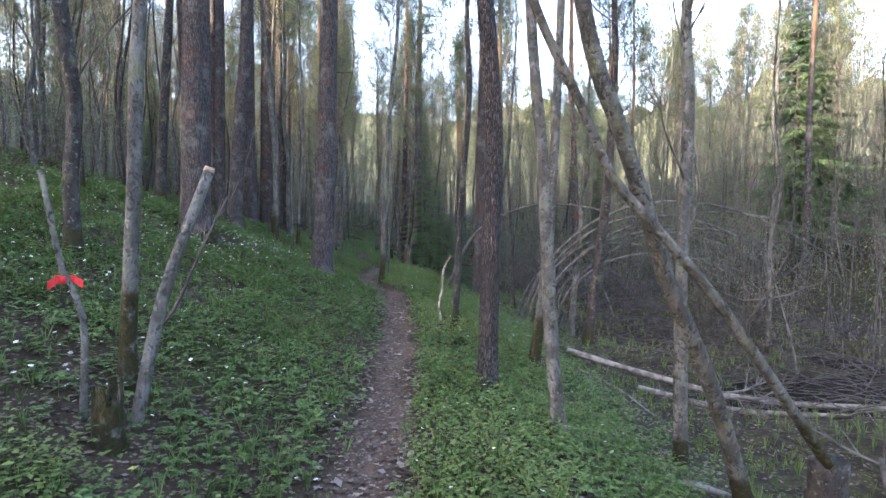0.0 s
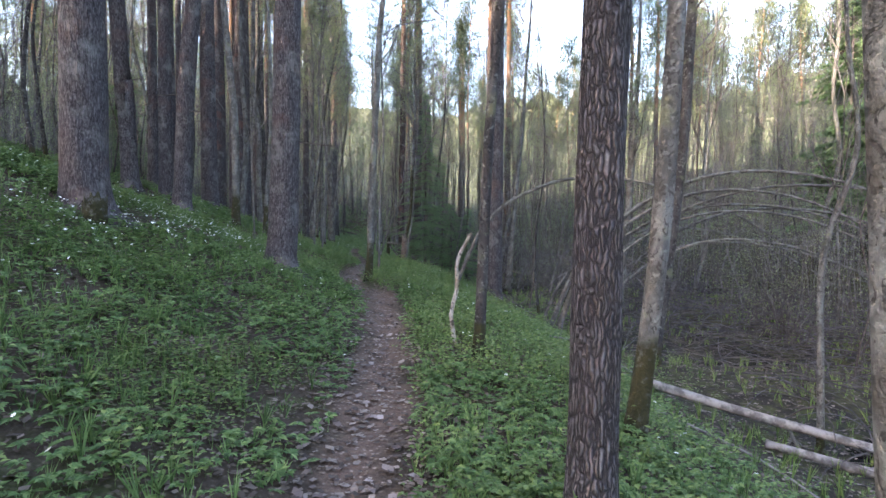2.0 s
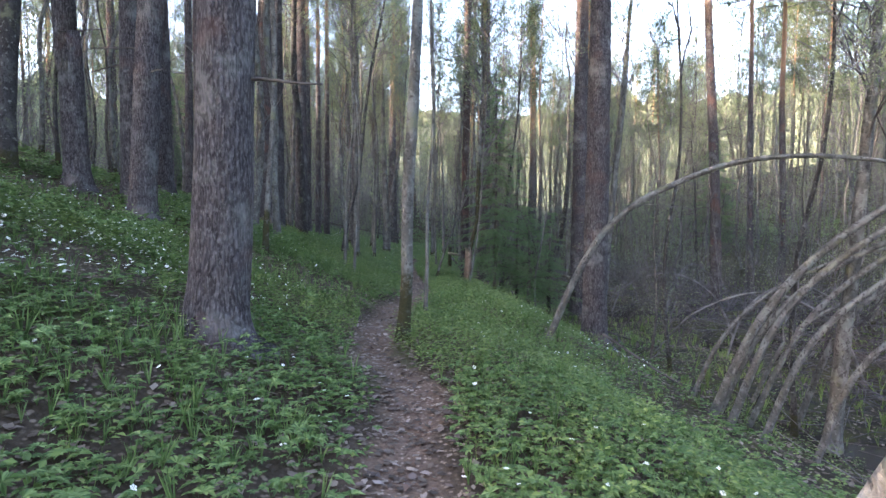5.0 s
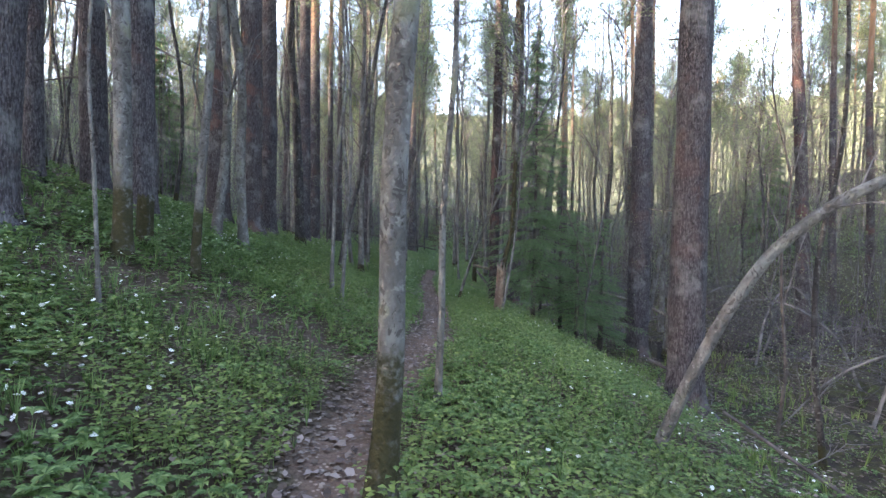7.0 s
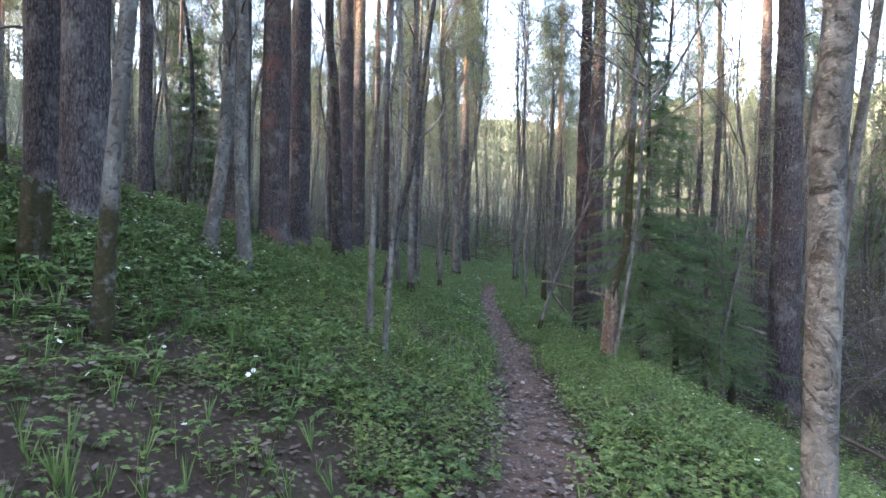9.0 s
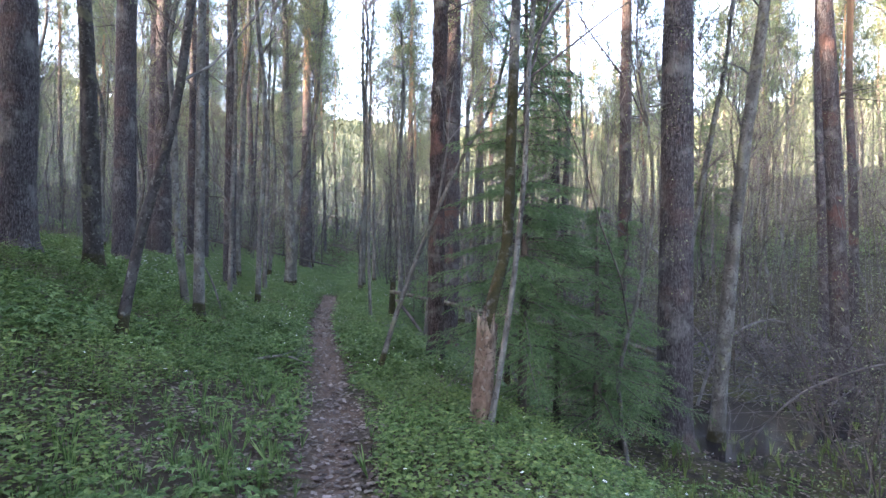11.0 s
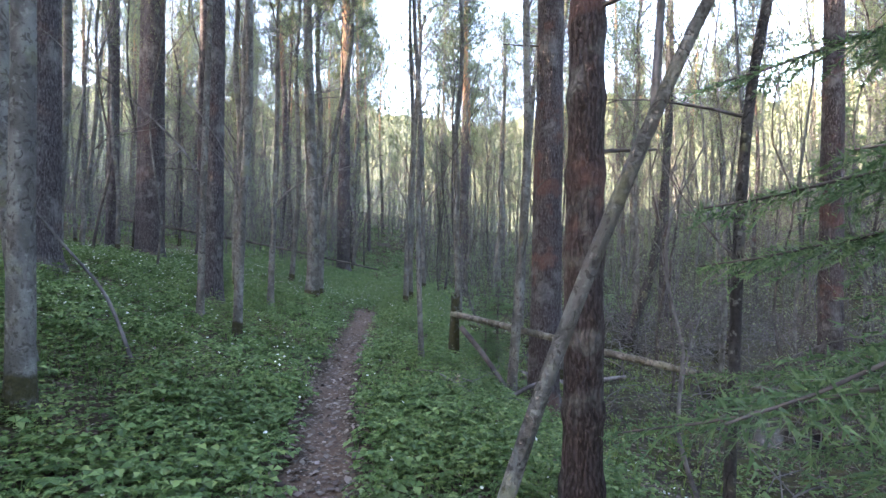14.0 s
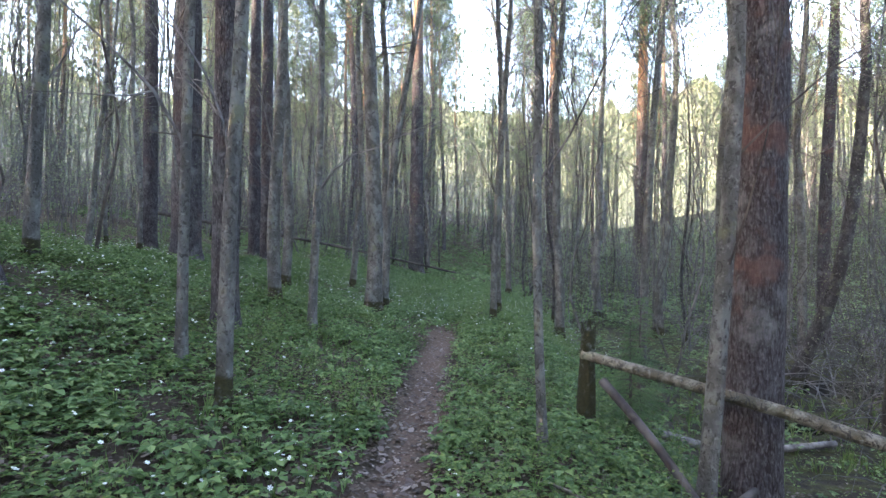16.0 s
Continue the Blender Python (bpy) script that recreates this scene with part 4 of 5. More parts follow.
# ---- the forest around ----
def crooked(h, wander, steps):
    """A trunk's line that wanders from side to side on its way up."""
    side = np.cumsum(rng.normal(0, wander, (steps, 2)), 0)
    return [(0, 0, -0.4), (0, 0, 0.1)] + [(side[k, 0], side[k, 1], h * (k + 1) / steps) for k in range(steps)]


def far_pine(k):
    tree = tagged(new("pine_tree"), "slender distant pine with a bare trunk and sparse crown", "tree", "distant forest")
    h = (17.0, 19.5, 22.0, 18.0)[k]
    line = curve_through(crooked(h, 0.10, 5), 1.0)
    v, q, t = tube(line, radius_at(line[:, 2], (0.20, 0.26, 0.33, 0.16)[k], h), 9, 0.05, 0, k)
    p = Pile()
    p.add(v, q, t)
    part("trunk", p.mesh("pine_trunk", PINE_GREY if k % 2 else PINE_RED), tree)
    dead = Pile()
    for _ in range(14):
        z, a = rng.uniform(2.0, h - 8), rng.uniform(0, 6.283)
        o = line[int(np.argmin(np.abs(line[:, 2] - z)))]
        st = stub_line(0.012, rng.uniform(0.3, 1.4), rng.uniform(-0.35, 0.35), a)
        v, q, t = tube(st + o, np.linspace(0.014, 0.004, len(st)), 4, cap=False)
        dead.add(v, q)
    tagged(part("deadwood", dead.mesh("deadwood", TWIG_DARK), tree), kind="stuff")
    for nm, me in (("branchwork", CROWNS[k % 3][0]), ("crown", CROWNS[k % 3][1])):
        c = tagged(part(nm, me, tree), kind="stuff")
        c.location = line[int(np.argmin(np.abs(line[:, 2] - (h - 8.3))))]
    return tree


def far_alder(k):
    tree = tagged(new("alder_tree"), "slim distant deciduous tree with first pale leaves", "tree", "distant forest")
    h = (9.0, 12.0, 14.5, 11.0)[k]
    line = curve_through(crooked(h, 0.16, 7), 0.5)
    d = (0.09, 0.13, 0.17, 0.11)[k]
    v, q, t = tube(line, radius_at(line[:, 2], d, h), 7, 0.08, 0, k)
    p = Pile()
    p.add(v, q, t)
    part("trunk", p.mesh("alder_trunk", (ALDER_DARK, ALDER_LOW, ALDER, ALDER_DARK)[k]), tree)
    forks = Pile()
    for _ in range(3):
        i, a = rng.integers(len(line) // 8, len(line) // 2), rng.uniform(0, 6.283)
        twigs_pile(forks, line[i], (math.cos(a) * 0.45, math.sin(a) * 0.45, 1.6), rng.uniform(2.0, 4.5), d * 0.2, 2, 0.4)
    tagged(part("limbwork", forks.mesh("alder_limbs", TWIG_DARK if k % 2 else TWIG), tree), kind="stuff")
    for nm, me in (("branchwork", ALDER_CROWNS[k % 3][0]), ("crown", ALDER_CROWNS[k % 3][1])):
        c = tagged(part(nm, me, tree), kind="stuff")
        c.location = line[int(np.argmin(np.abs(line[:, 2] - (h - 7.0))))]
    return tree


def shrub(k):
    bush = tagged(new("shrub"), "bare twiggy shrub with first small leaves", "shrub", "understorey shrubs")
    p, tips = Pile(), []
    for _ in range(5):
        a = rng.uniform(0, 6.283)
        tips += twigs_pile(p, (rng.normal(0, 0.15), rng.normal(0, 0.15), -0.1), (math.cos(a) * 0.5, math.sin(a) * 0.5, 1.3), rng.uniform(1.6, 3.6), 0.013, 2, 0.45)
    v, t = leaves_at(tips, 0.040, 0.09, 7 if k else 1)
    g = Pile()
    g.add(v, tris=t)
    tagged(part("stemwork", p.mesh("shrub_stems", TWIG if k % 2 else TWIG_DARK), bush), kind="stuff")
    tagged(part("foliage", g.mesh("shrub_leaves", YOUNG, False), bush), kind="stuff")
    return bush


def pole_tree(k):
    tree = tagged(new("sapling"), "tall thin crooked sapling in the forest", "tree", "distant forest")
    h = (5.5, 7.5, 9.0, 10.0, 6.5)[k]
    line = curve_through(crooked(h, 0.15, 7), 0.35)
    d = (0.045, 0.06, 0.08, 0.10, 0.055)[k]
    v, q, t = tube(line, radius_at(line[:, 2], d, h), 7, 0.08, 0, k)
    p, tips = Pile(), []
    p.add(v, q, t)
    part("trunk", p.mesh("sapling_trunk", (TWIG, ALDER, ALDER_DARK, ALDER_LOW, TWIG_DARK)[k]), tree)
    w = Pile()
    for m in range(11):
        i, a = rng.integers(len(line) // 6, len(line)), rng.uniform(0, 6.283)
        long = m < 3
        tips += twigs_pile(w, line[i], (math.cos(a) * 0.6, math.sin(a) * 0.6, rng.uniform(0.7, 1.8)), rng.uniform(1.6, 3.2) if long else rng.uniform(0.5, 1.4), d * 0.22 if long else 0.008, 2 if long else 1, 0.45)
    v, t = leaves_at(tips, 0.032, 0.08, 5)
    g = Pile()
    g.add(v, tris=t)
    tagged(part("branchwork", w.mesh("sapling_twigs", TWIG_DARK if k % 2 else TWIG), tree), kind="stuff")
    tagged(part("crown", g.mesh("sapling_leaves", YOUNG, False), tree), kind="stuff")
    return tree


def clear(x, y, near):
    """Whether a place is free: off the path, its verges and the open part of the hollow."""
    s = x - float(path_x(y))
    if y < 44 and -near - 1.5 * (s < 0) < s < near:
        return False
    if -1 < y < 30 and 0 < s < 8.5 and near > 4.5:
        return False
    return abs(s) > 1.2


KEEP = [far_pine(k) for k in range(4)], [far_alder(k) for k in range(4)], [shrub(k) for k in range(4)], [pole_tree(k) for k in range(5)]
_spots = []


def sow(protos, count, x0, x1, y0, y1, gap, near, size=(0.85, 1.15)):
    made = tries = 0
    while made < count and tries < count * 30:
        tries += 1
        x, y = rng.uniform(x0, x1), rng.uniform(y0, y1)
        if not clear(x, y, near) or any((x - a) ** 2 + (y - b) ** 2 < gap * gap for a, b in _spots):
            continue
        _spots.append((x, y))
        s = rng.uniform(*size)
        m = pose(x, y, landz(x, y), rng.normal(0, 1.2), rng.normal(0, 1.2), rng.uniform(0, 360))
        ob = copy_thing(protos[rng.integers(len(protos))], m)
        ob.scale = (s, s, s)
        made += 1


for _k, _o in enumerate([o for q in KEEP for o in q]):
    _o.location = on(-30 + _k * 1.7, 70 + 3 * (_k % 4))
sow(KEEP[0], 115, -50, 50, 14, 95, 1.8, 9.5)
sow(KEEP[0], 16, -45, -13, 16, 62, 1.8, 9.5)
sow(KEEP[1], 145, -42, 42, 10, 85, 1.1, 7.0)
sow(KEEP[1], 42, -36, 14, 36, 84, 1.0, 5.0)
sow(KEEP[0], 22, -36, 12, 40, 84, 1.2, 7.0)
sow(KEEP[3], 165, -26, 30, 6, 66, 0.7, 5.5)
sow(KEEP[2], 120, -30, 34, 6, 66, 0.8, 6.5, (0.7, 1.2))
# trees behind the start, never in view, added to block the low sun
sow(KEEP[0], 70, -70, 40, -50, 6, 2.0, 7.0)
sow(KEEP[1], 16, -40, 40, -25, 10, 1.5, 7.0)


def distant_woods():
    """Woods on the slopes around: thin trunks and masses of small leaves, too many to count."""
    n = 680
    a, d = rng.uniform(-0.35, 3.5, n), 46 + 52 * rng.uniform(0, 1, n) ** 1.3
    # some stand all round, unseen behind, added to close off light from the horizon
    a[500:] = rng.uniform(0, 6.283, 180)
    x, y = np.cos(a) * d - 3, np.sin(a) * d + 16
    z = land(x, y)
    h, r = rng.uniform(9, 20, n), rng.uniform(0.04, 0.13, n)
    base = np.array([(math.cos(k * 1.2566), math.sin(k * 1.2566), 0) for k in range(5)])
    ring0 = np.stack([x, y, z - 0.5], 1)[:, None] + base[None] * r[:, None, None]
    ring1 = np.stack([x + rng.normal(0, 0.4, n), y + rng.normal(0, 0.4, n), z + h], 1)[:, None] + base[None] * r[:, None, None] * 0.25
    v = np.concatenate([ring0, ring1], 1).reshape(-1, 3)
    k = np.arange(5)
    q = np.stack([k, (k + 1) % 5, (k + 1) % 5 + 5, k + 5], 1)
    faces = (q[None] + (np.arange(n) * 10)[:, None, None]).reshape(-1, 4)
    tagged(new("distant_trunks", mesh_from("distant_trunks", v, [faces], ALDER)), "many thin trunks of the woods beyond", "woods", kind="stuff")
    for name, count, mat, lo, hi, size, gather in (("distant_crowns", 95000, NEEDLE, 8, 20, 0.45, 2.0), ("distant_brush", 150000, YOUNG, 0, 12, 0.36, 2.2), ("distant_twigs", 40000, TWIG, 0, 11, 1.3, 1.6)):
        i = rng.integers(0, n, count)
        zz = rng.uniform(lo, hi, count)
        at = np.stack([x[i] + rng.normal(0, gather, count), y[i] + rng.normal(0, gather, count), z[i] + zz], 1)
        tri = np.array([[-0.16, 0, 0], [0.16, 0, 0], [0, 1, 0.1]]) if mat is not TWIG else np.array([[-0.012, 0, 0], [0.012, 0, 0], [0, 1.6, 0.3]])
        v, t = scatter(tri, np.array([[0, 1, 2]]), at, rng.uniform(0, 6.3, count), rng.uniform(0.6, 1.3, count) * size, rng.uniform(-1.5, 1.5, count))
        tagged(new(name, mesh_from(name, v, [t], mat, False)), "mass of small leaves and twigs of the woods beyond", "woods", kind="stuff")


distant_woods()


def far_backdrop():
    """A painted, glowing arc a hundred metres off: the pale blur of spring woods past the last trees."""
    m = Mat("far_woods_glow", 1.0, 0.0)
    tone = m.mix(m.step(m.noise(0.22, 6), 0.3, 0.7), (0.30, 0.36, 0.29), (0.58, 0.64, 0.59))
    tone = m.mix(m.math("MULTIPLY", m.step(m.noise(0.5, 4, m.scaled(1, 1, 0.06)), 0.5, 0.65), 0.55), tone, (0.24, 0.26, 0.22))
    # emission added to brighten the gaps between trunks; haze is painted in
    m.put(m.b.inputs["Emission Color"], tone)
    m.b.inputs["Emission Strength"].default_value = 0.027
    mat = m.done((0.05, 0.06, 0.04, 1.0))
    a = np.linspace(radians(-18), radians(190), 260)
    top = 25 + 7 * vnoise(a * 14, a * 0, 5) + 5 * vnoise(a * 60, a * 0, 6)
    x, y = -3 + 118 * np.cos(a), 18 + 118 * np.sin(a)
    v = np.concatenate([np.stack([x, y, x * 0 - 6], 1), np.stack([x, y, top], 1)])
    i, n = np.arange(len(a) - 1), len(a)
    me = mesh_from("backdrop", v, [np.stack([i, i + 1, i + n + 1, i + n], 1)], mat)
    tagged(new("backdrop", me), "glowing backdrop painted as pale distant spring woods", "woods", kind="structure")


far_backdrop()


def brush_layer():
    """Thin stems and small leaves of the understorey between the trees."""
    x, y = rng.uniform(-30, 34, 14000), rng.uniform(8, 62, 14000)
    s = x - path_x(y)
    lush = vnoise(x * 0.25, y * 0.25, 51)
    ok = ((s < -8.5) | (s > 9.5) | ((y > 41) & (np.abs(s) > 2))) & (rng.uniform(0, 1, len(x)) < (0.25 + lush) * np.where(s > 0, 0.42, 0.75))
    x, y = x[ok], y[ok]
    z, n = land(x, y), int(ok.sum())
    h = rng.uniform(1.2, 6.0, n)
    tip = np.stack([x + rng.normal(0, 0.5, n), y + rng.normal(0, 0.5, n), z + h], 1)
    foot = np.stack([x, y, z - 0.1], 1)
    base = np.array([(1, 0, 0), (-0.5, 0.87, 0), (-0.5, -0.87, 0)])
    v = np.concatenate([foot[:, None] + base[None] * rng.uniform(0.006, 0.018, n)[:, None, None], tip[:, None] + base[None] * 0.003], 1).reshape(-1, 3)
    k = np.arange(3)
    q = np.stack([k, (k + 1) % 3, (k + 1) % 3 + 3, k + 3], 1)
    tagged(new("brush_stems", mesh_from("brush_stems", v, [(q[None] + (np.arange(n) * 6)[:, None, None]).reshape(-1, 4)], TWIG)), "countless thin stems of the understorey", "brush", kind="stuff")
    per = 30
    i = np.repeat(np.arange(n), per)
    f = rng.uniform(0.15, 1.05, n * per)[:, None]
    at = foot[i] * (1 - f) + tip[i] * f + rng.normal(0, 0.34, (n * per, 3))
    v, t = scatter(LEAF3[0], LEAF3[1], at, rng.uniform(0, 6.3, n * per), rng.uniform(0.04, 0.10, n * per), rng.uniform(-1, 1, n * per))
    tagged(new("brush_leaves", mesh_from("brush_leaves", v, [t], YOUNG, False)), "small pale spring leaves of the understorey", "brush", kind="stuff")
    m = n * 3
    i = np.repeat(np.arange(n), 3)
    f = rng.uniform(0.1, 0.9, m)[:, None]
    at = foot[i] * (1 - f) + tip[i] * f
    v, t = scatter(np.array([[-0.006, 0, 0], [0.006, 0, 0], [0, 1, 0.5]]), np.array([[0, 1, 2]]), at, rng.uniform(0, 6.3, m), rng.uniform(0.4, 1.3, m), rng.uniform(-0.2, 0.8, m))
    tagged(new("brush_twigs", mesh_from("brush_twigs", v, [t], TWIG, False)), "fine bare twigs of the understorey", "brush", kind="stuff")


brush_layer()
for _x, _y, _s in ((2.7, 21.4, 0.8), (3.4, 22.8, 0.95), (2.0, 20.3, 0.7), (4.3, 24.2, 1.0), (3.1, 19.0, 0.8), (2.3, 27.4, 0.8), (3.2, 30.0, 0.9), (1.4, 32.5, 0.8), (2.6, 35.0, 1.0), (5.2, 28.2, 1.1), (6.6, 20.2, 1.1), (7.6, 15.4, 1.1), (7.2, 24.6, 1.1)):
    copy_thing(KEEP[2][0], pose(_x, _y, landz(_x, _y), 0, 0, _x * 77)).scale = (_s, _s, _s)
sow(KEEP[3], 50, -15, 3, 16, 46, 0.8, 2.6)
sow(KEEP[3], 26, -13, -4, 9, 24, 0.8, 4.2)
sow(KEEP[3], 30, 3, 11, 8, 44, 0.8, 4.0, (0.6, 0.9))


# ---- undergrowth ----
def spread(n, x0, x1, y0, y1, keep):
    x, y = rng.uniform(x0, x1, n), rng.uniform(y0, y1, n)
    s = x - path_x(y)
    ok = rng.uniform(0, 1, n) < keep(x, y, s)
    x, y = x[ok], y[ok]
    return np.stack([x, y, land(x, y)], 1)


def verge(s, y):
    return np.maximum(np.clip((np.abs(s) - 0.19) / 0.22, 0, 1), np.clip((y - 32.5) / 2, 0, 1))


def herb_patch(x, y):
    """Where the broad-leaved herbs grow thick, 0 to 1."""
    return np.clip((vnoise(x * 0.75, y * 0.75, 21) * 0.6 + vnoise(x * 2.1, y * 2.1, 22) * 0.4 - 0.44) / 0.12, 0, 1)


def herb_keep(x, y, s):
    dry = 1 - np.clip((s - 2.0) / 1.2, 0, 1) * 0.85
    bare = np.where(s < 0, np.interp(y, [3, 8], [0.55, 1.0]), 1.0)
    return verge(s, y) * (0.10 + 0.10 * (y > 19) + 0.80 * herb_patch(x, y)) * dry * bare


def berry_keep(x, y, s):
    patch = np.clip((vnoise(x * 0.6 + 9, y * 0.6, 23) * 0.7 + vnoise(x * 2.0, y * 2.0, 24) * 0.3 - 0.40 + 0.22 * (s > 0)) / 0.16, 0, 1)
    dry = 1 - np.clip((s - 1.8) / 1.2, 0, 1) * 0.9
    return verge(s, y) * (patch * (1 - 0.6 * herb_patch(x, y)) + 0.06) * dry


def leaf_plant(stems, leaflets, height, lobes=((-0.55, 0.40, 0.02), (0.0, 0.54, -0.07), (0.55, 0.40, 0.0)), wide=0.085):
    """A herb: a few stalks, each with a whorl of leaflets cut into narrow lobes."""
    v, t = [], []
    for k in range(stems):
        a = k * 6.283 / stems + 0.4
        hx, hy, hz = math.cos(a) * 0.35, math.sin(a) * 0.35, height * (0.8 + 0.3 * (k % 2))
        n = len(v)
        v += [(0.012, 0, 0), (-0.012, 0, 0), (hx, hy, hz)]
        t += [(n, n + 1, n + 2)]
        for m in range(leaflets):
            b = a + (m - (leaflets - 1) / 2) * (4.6 / leaflets)
            for turn, reach, drop in lobes:
                dx, dy = math.cos(b + turn), math.sin(b + turn)
                n = len(v)
                v += [(hx, hy, hz), (hx + dx * reach * 0.6 - dy * wide, hy + dy * reach * 0.6 + dx * wide, hz + 0.05), (hx + dx * reach, hy + dy * reach, hz + drop), (hx + dx * reach * 0.6 + dy * wide, hy + dy * reach * 0.6 - dx * wide, hz + 0.05)]
                t += [(n, n + 1, n + 2), (n, n + 2, n + 3)]
    return np.array(v, float), np.array(t)


def grass_tuft(blades, height):
    v, t = [], []
    for k in range(blades):
        a = k * 2.4
        c, s = math.cos(a), math.sin(a)
        n = len(v)
        r = 0.2 + 0.25 * ((k * 37) % 10) / 10
        v += [(-s * 0.035, c * 0.035, 0), (s * 0.035, -c * 0.035, 0), (c * r * 0.5 - s * 0.02, s * r * 0.5 + c * 0.02, height * 0.65), (c * r, s * r, height)]
        t += [(n, n + 1, n + 2), (n + 2, n + 1, n + 3)]
    return np.array(v, float), np.array(t)


def sprig(height, leaves):
    """A low woody sprig with small oval leaves."""
    v, t = [], []
    for k in range(leaves):
        a, z = k * 2.4, height * (0.3 + 0.7 * k / leaves)
        c, s = math.cos(a), math.sin(a)
        r = 0.10 + 0.28 * k / leaves
        n = len(v)
        v += [(c * r, s * r, z), (c * (r + 0.14) - s * 0.10, s * (r + 0.14) + c * 0.10, z + 0.05), (c * (r + 0.30), s * (r + 0.30), z + 0.03), (c * (r + 0.14) + s * 0.10, s * (r + 0.14) - c * 0.10, z + 0.05)]
        t += [(n, n + 1, n + 2), (n, n + 2, n + 3)]
    n = len(v)
    v += [(0.012, 0, 0), (-0.012, 0, 0), (0.05, 0.03, height)]
    t += [(n, n + 1, n + 2)]
    return np.array(v, float), np.array(t)


def carpet(name, shapes, at, size, material, label, category, tall=(0.7, 1.3), tilt=0.25):
    pile = Pile()
    which = rng.integers(0, len(shapes), len(at))
    for k, (v, t) in enumerate(shapes):
        a = at[which == k]
        n = len(a)
        vv, tt = scatter(v, t, a, rng.uniform(0, 6.283, n), rng.uniform(size[0], size[1], n), rng.normal(0, tilt, n), rng.uniform(tall[0], tall[1], n))
        pile.add(vv, tris=tt)
    return tagged(new(name, pile.mesh(name, material, False)), label, category, kind="stuff")


herb_shapes = [leaf_plant(2, 3, 0.9), leaf_plant(1, 4, 1.0), leaf_plant(2, 3, 0.7)]
WHOLE = ((0.0, 0.54, -0.07),)
far_shapes = [leaf_plant(2, 3, 0.9, WHOLE, 0.2), leaf_plant(2, 4, 0.75, WHOLE, 0.18)]
_a = np.concatenate([spread(42000, -4.6, 2.6, -1, 22, herb_keep), spread(10000, -6.2, -1.8, 22, 28, herb_keep)])
carpet("herb_layer", herb_shapes, _a, (0.045, 0.115), HERB, "carpet of low fresh green woodland herbs", "herbs", (0.6, 1.6))
_a = np.concatenate([spread(16000, -8, -4.6, -1, 22, herb_keep), spread(52000, -11, 1.5, 23, 44, lambda x, y, s: np.clip(herb_keep(x, y, s) + 0.25 * (y > 29) * verge(s, y) * (s < 2), 0, 1)), spread(15000, -18, -7, 4, 45, herb_keep), spread(14000, -14, 6, 40, 62, herb_keep)])
carpet("herb_layer", far_shapes, _a, (0.06, 0.14), HERB, "fresh green woodland herbs under the trees", "herbs", (0.6, 1.6))
_a = np.concatenate([spread(60000, -6, 3.6, -2, 22, berry_keep), spread(36000, -11, 1.5, 22, 40, berry_keep), spread(13000, -18, -6, 4, 45, berry_keep)])
carpet("bilberry_layer", [sprig(1.5, 10), sprig(1.1, 8)], _a, (0.07, 0.15), BERRY, "low bilberry bushes in fresh leaf", "shrubs", (0.6, 1.5))
_a = np.concatenate([spread(26000, -7, 4, 0.5, 22, lambda x, y, s: verge(s, y) * (0.25 + 0.7 * (vnoise(x, y, 27) > 0.5)) * (s < 2.6)), spread(20000, -11, 3, 22, 42, lambda x, y, s: verge(s, y) * (0.3 + 0.6 * (vnoise(x, y, 27) > 0.5)) * (s < 2.6))])
carpet("grass_layer", [grass_tuft(7, 1.3), grass_tuft(6, 0.9)], _a, (0.05, 0.13), HERB, "thin grass blades between the herbs", "grass")
_a = spread(9000, -3, 12, 2, 34, lambda x, y, s: np.clip((s - 2.2) / 1, 0, 1) * np.clip((vnoise(x * 0.6, y * 0.6, 31) - 0.4) / 0.2, 0, 1))
carpet("bog_grass", [grass_tuft(7, 1.5)], _a, (0.06, 0.15), BERRY, "yellow-green tufts on the boggy ground", "grass")
_leaf = (np.array([[0, -0.5, 0], [0.32, -0.1, 0.10], [0.25, 0.3, 0.05], [0, 0.55, 0.12], [-0.27, 0.3, 0.02], [-0.32, -0.1, 0.12]]), np.array([[0, 1, 5], [1, 2, 4], [1, 4, 5], [2, 3, 4]]))
_a = np.concatenate([spread(95000, -7, 5, 0.5, 30, lambda x, y, s: 0.55 + 0.45 * (np.abs(s) < 0.5)), spread(9000, -6, -0.2, 1, 36, lambda x, y, s: 1.0 * (np.abs(s) < 0.45)), spread(9000, 0, 9, 2, 34, lambda x, y, s: 0.9)])
_a[:, 2] += 0.012
carpet("leaf_litter", [_leaf], _a, (0.025, 0.065), LITTER, "dry brown and grey fallen leaves on the soil", "leaves", (0.6, 1.6), 0.22)


_a = spread(26000, -6, 1, -1, 36, lambda x, y, s: np.clip((0.42 - np.abs(s)) / 0.15, 0, 1) * (0.35 + 0.65 * vnoise(x * 3, y * 3, 29)))
_a[:, 2] += 0.016
carpet("path_leaves", [_leaf], _a, (0.03, 0.085), PATH_LEAF, "curled grey-brown leaves trodden into the path", "leaves", (0.6, 1.8), 0.3)


def flower():
    v, t = [(0, 0, 1.0)], []
    for k in range(6):
        a = k * 1.0472
        for da, r, z in ((-0.42, 0.75, 1.06), (0.0, 1.0, 1.10), (0.42, 0.75, 1.06)):
            v.append((math.cos(a + da) * r, math.sin(a + da) * r, z))
        n = 1 + k * 3
        t += [(0, n, n + 1), (0, n + 1, n + 2)]
    return np.array(v, float), np.array(t)


def bloom_keep(x, y, s):
    return verge(s, y) * np.clip((vnoise(x * 0.5 + 4, y * 0.5, 41) - 0.42) / 0.25, 0, 1) * (0.25 + 0.75 * np.clip((-s - 1.0) / 1.5, 0, 1))


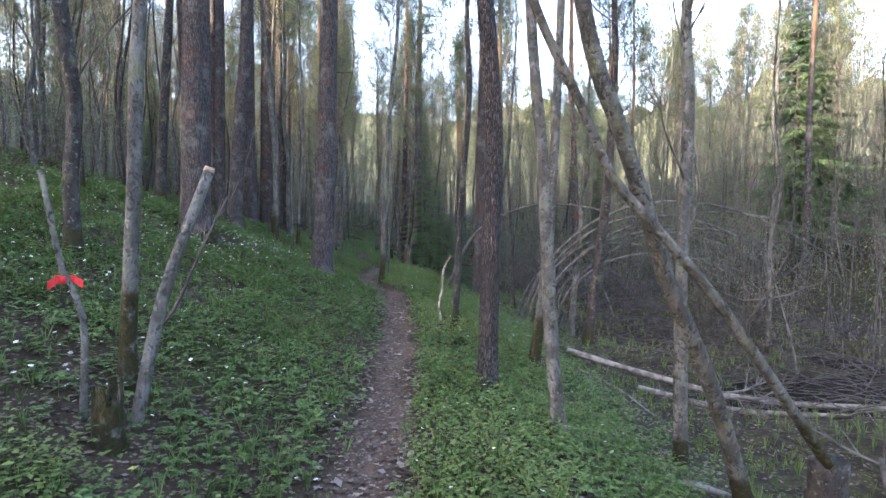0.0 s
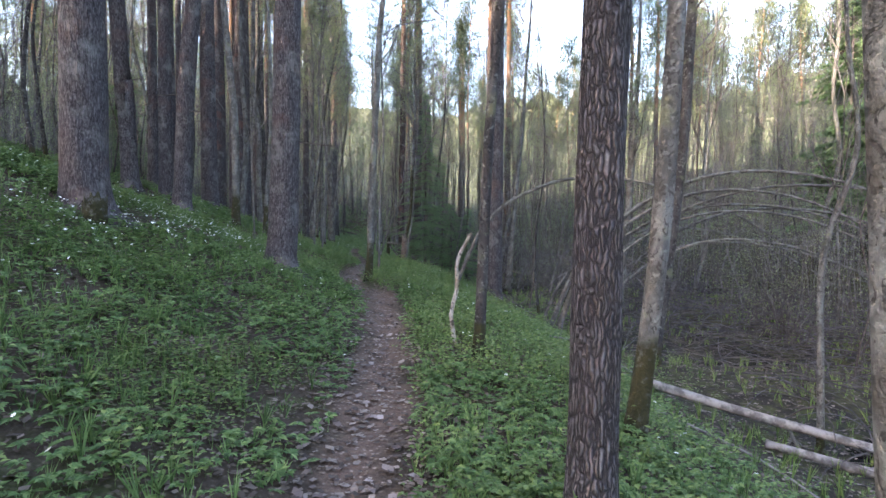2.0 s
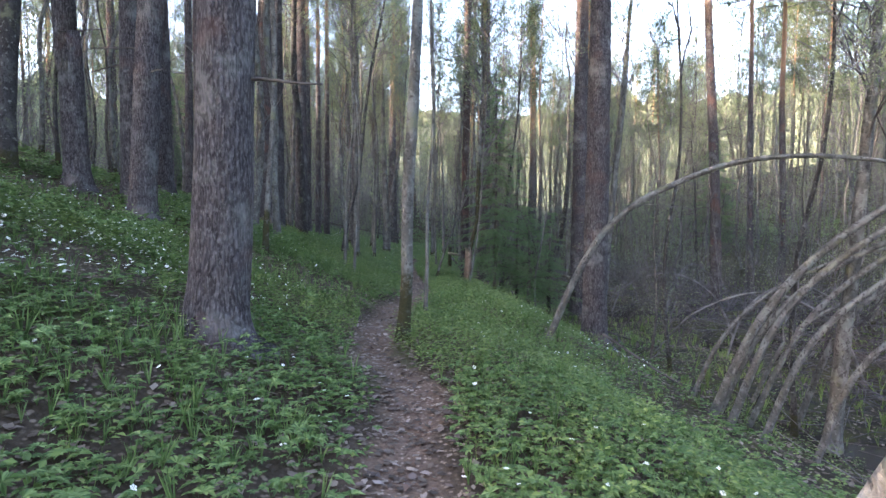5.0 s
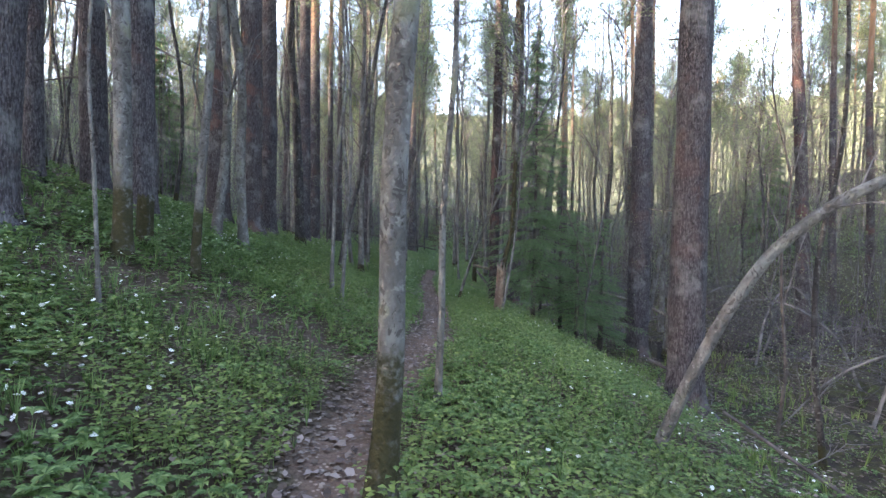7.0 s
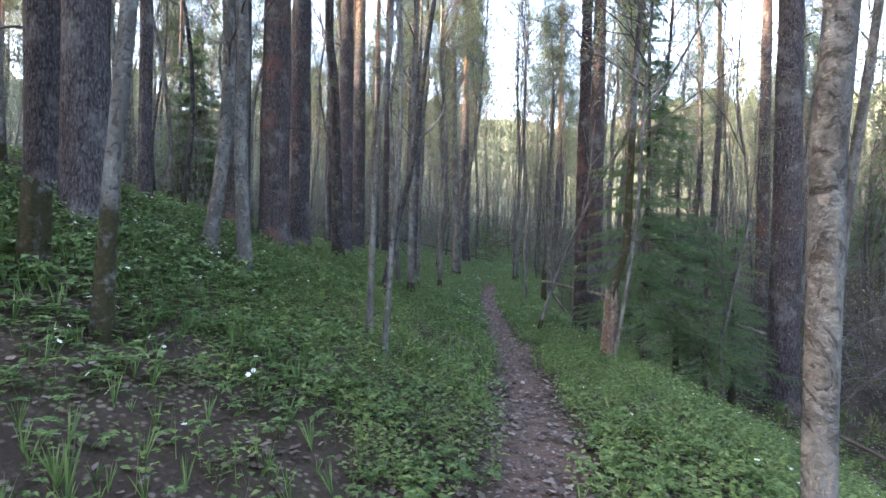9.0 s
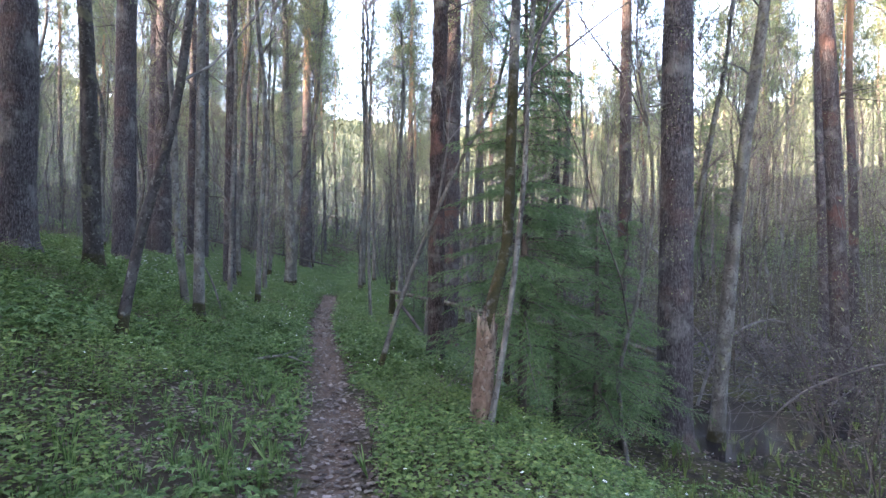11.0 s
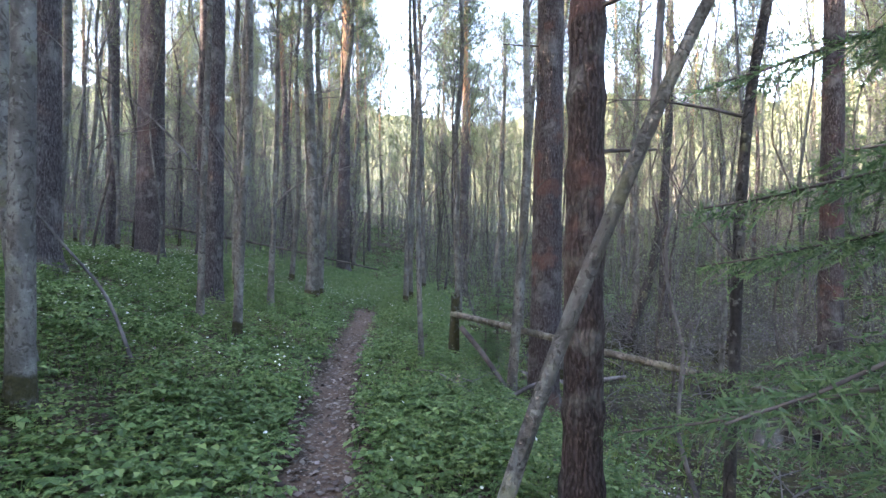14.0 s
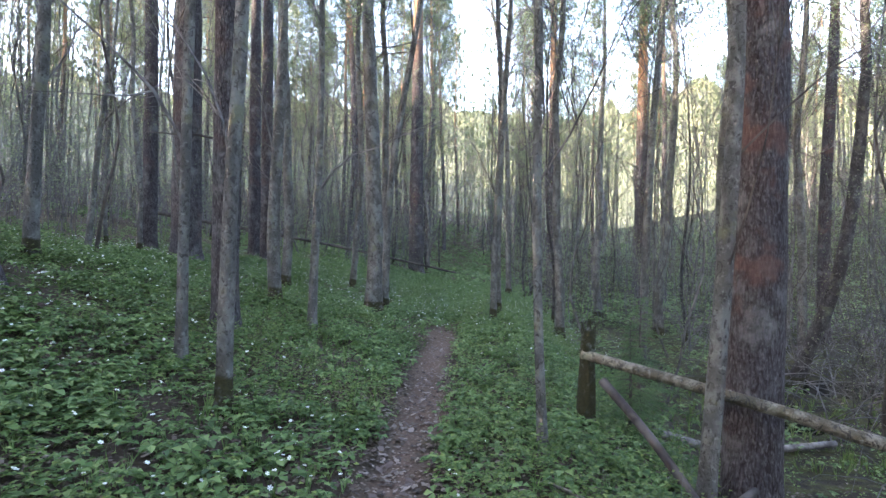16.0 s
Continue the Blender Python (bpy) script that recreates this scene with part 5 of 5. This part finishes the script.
def drift(cx, cy, rx, ry):
    return lambda x, y, s: np.clip(1.25 - np.hypot((x - cx) / rx, (y - cy) / ry), 0, 1) * (0.35 + 0.65 * vnoise(x * 1.7, y * 1.7, 43)) * verge(s, y)


_a = np.concatenate([spread(8000, -8, 2, 1, 24, bloom_keep), spread(9000, -12, 0, 22, 44, bloom_keep), spread(5200, -6, -2, 8, 16, drift(-4.0, 11.6, 1.2, 3.0)), spread(900, -6, -3, 24, 29, drift(-4.3, 26.6, 0.9, 1.6)), spread(8000, -14, -5, 31, 40, drift(-9.0, 35.0, 4.5, 3.0)), spread(6000, -8, 0, 30, 44, drift(-4.5, 37.0, 3.0, 6.0))])
_a[:, 2] += rng.uniform(0.07, 0.14, len(_a))
carpet("anemone_flowers", [flower()], _a, (0.011, 0.019), PETAL, "small white anemone flowers above the herbs", "flowers", (0.5, 1.2), 0.5)


_a = spread(17000, -28, 26, 42, 82, lambda x, y, s: 0.9 - 0.5 * (vnoise(x * 0.3, y * 0.3, 61) > 0.6))
carpet("far_herbs", [leaf_plant(2, 3, 0.8, WHOLE, 0.22)], _a, (0.16, 0.34), HERB, "green herbs on the far slope", "herbs")


# ---- tangle of dead twigs in the hollow ----
def tangle(n, x0, x1, y0, y1, name, label, material, lo=0.2, hi=1.4):
    pile = Pile()
    for _ in range(n):
        x, y = rng.uniform(x0, x1), rng.uniform(y0, y1)
        if x - float(path_x(y)) < 3.4:
            continue
        a, l, h = rng.uniform(0, 6.283), rng.uniform(0.6, 2.6), rng.uniform(lo, hi)
        pts = [(x + math.cos(a) * l * u + rng.normal(0, 0.04), y + math.sin(a) * l * u + rng.normal(0, 0.04), landz(x, y) + h * 4 * u * (1 - u * 0.93) * 0.6 + 0.02) for u in np.linspace(0, 1, 6)]
        r = rng.uniform(0.004, 0.013)
        v, q, t = tube(pts, np.linspace(r, r * 0.4, 6), 4, cap=False)
        pile.add(v, q)
    tagged(new(name, pile.mesh(name, material)), label, "brushwood", kind="stuff")


tangle(1100, 4.6, 13, 8, 30, "brushwood", "tangle of dead grey twigs in the boggy hollow", TWIG_BOG, 0.05, 0.7)
tangle(1500, 4.0, 13, 6, 34, "brushwood", "dark dead twigs lying on the bog", TWIG_DARK, 0.03, 0.5)
tangle(700, 0.5, 9, 24, 44, "brushwood", "tangle of dead grey twigs between the trees", TWIG)
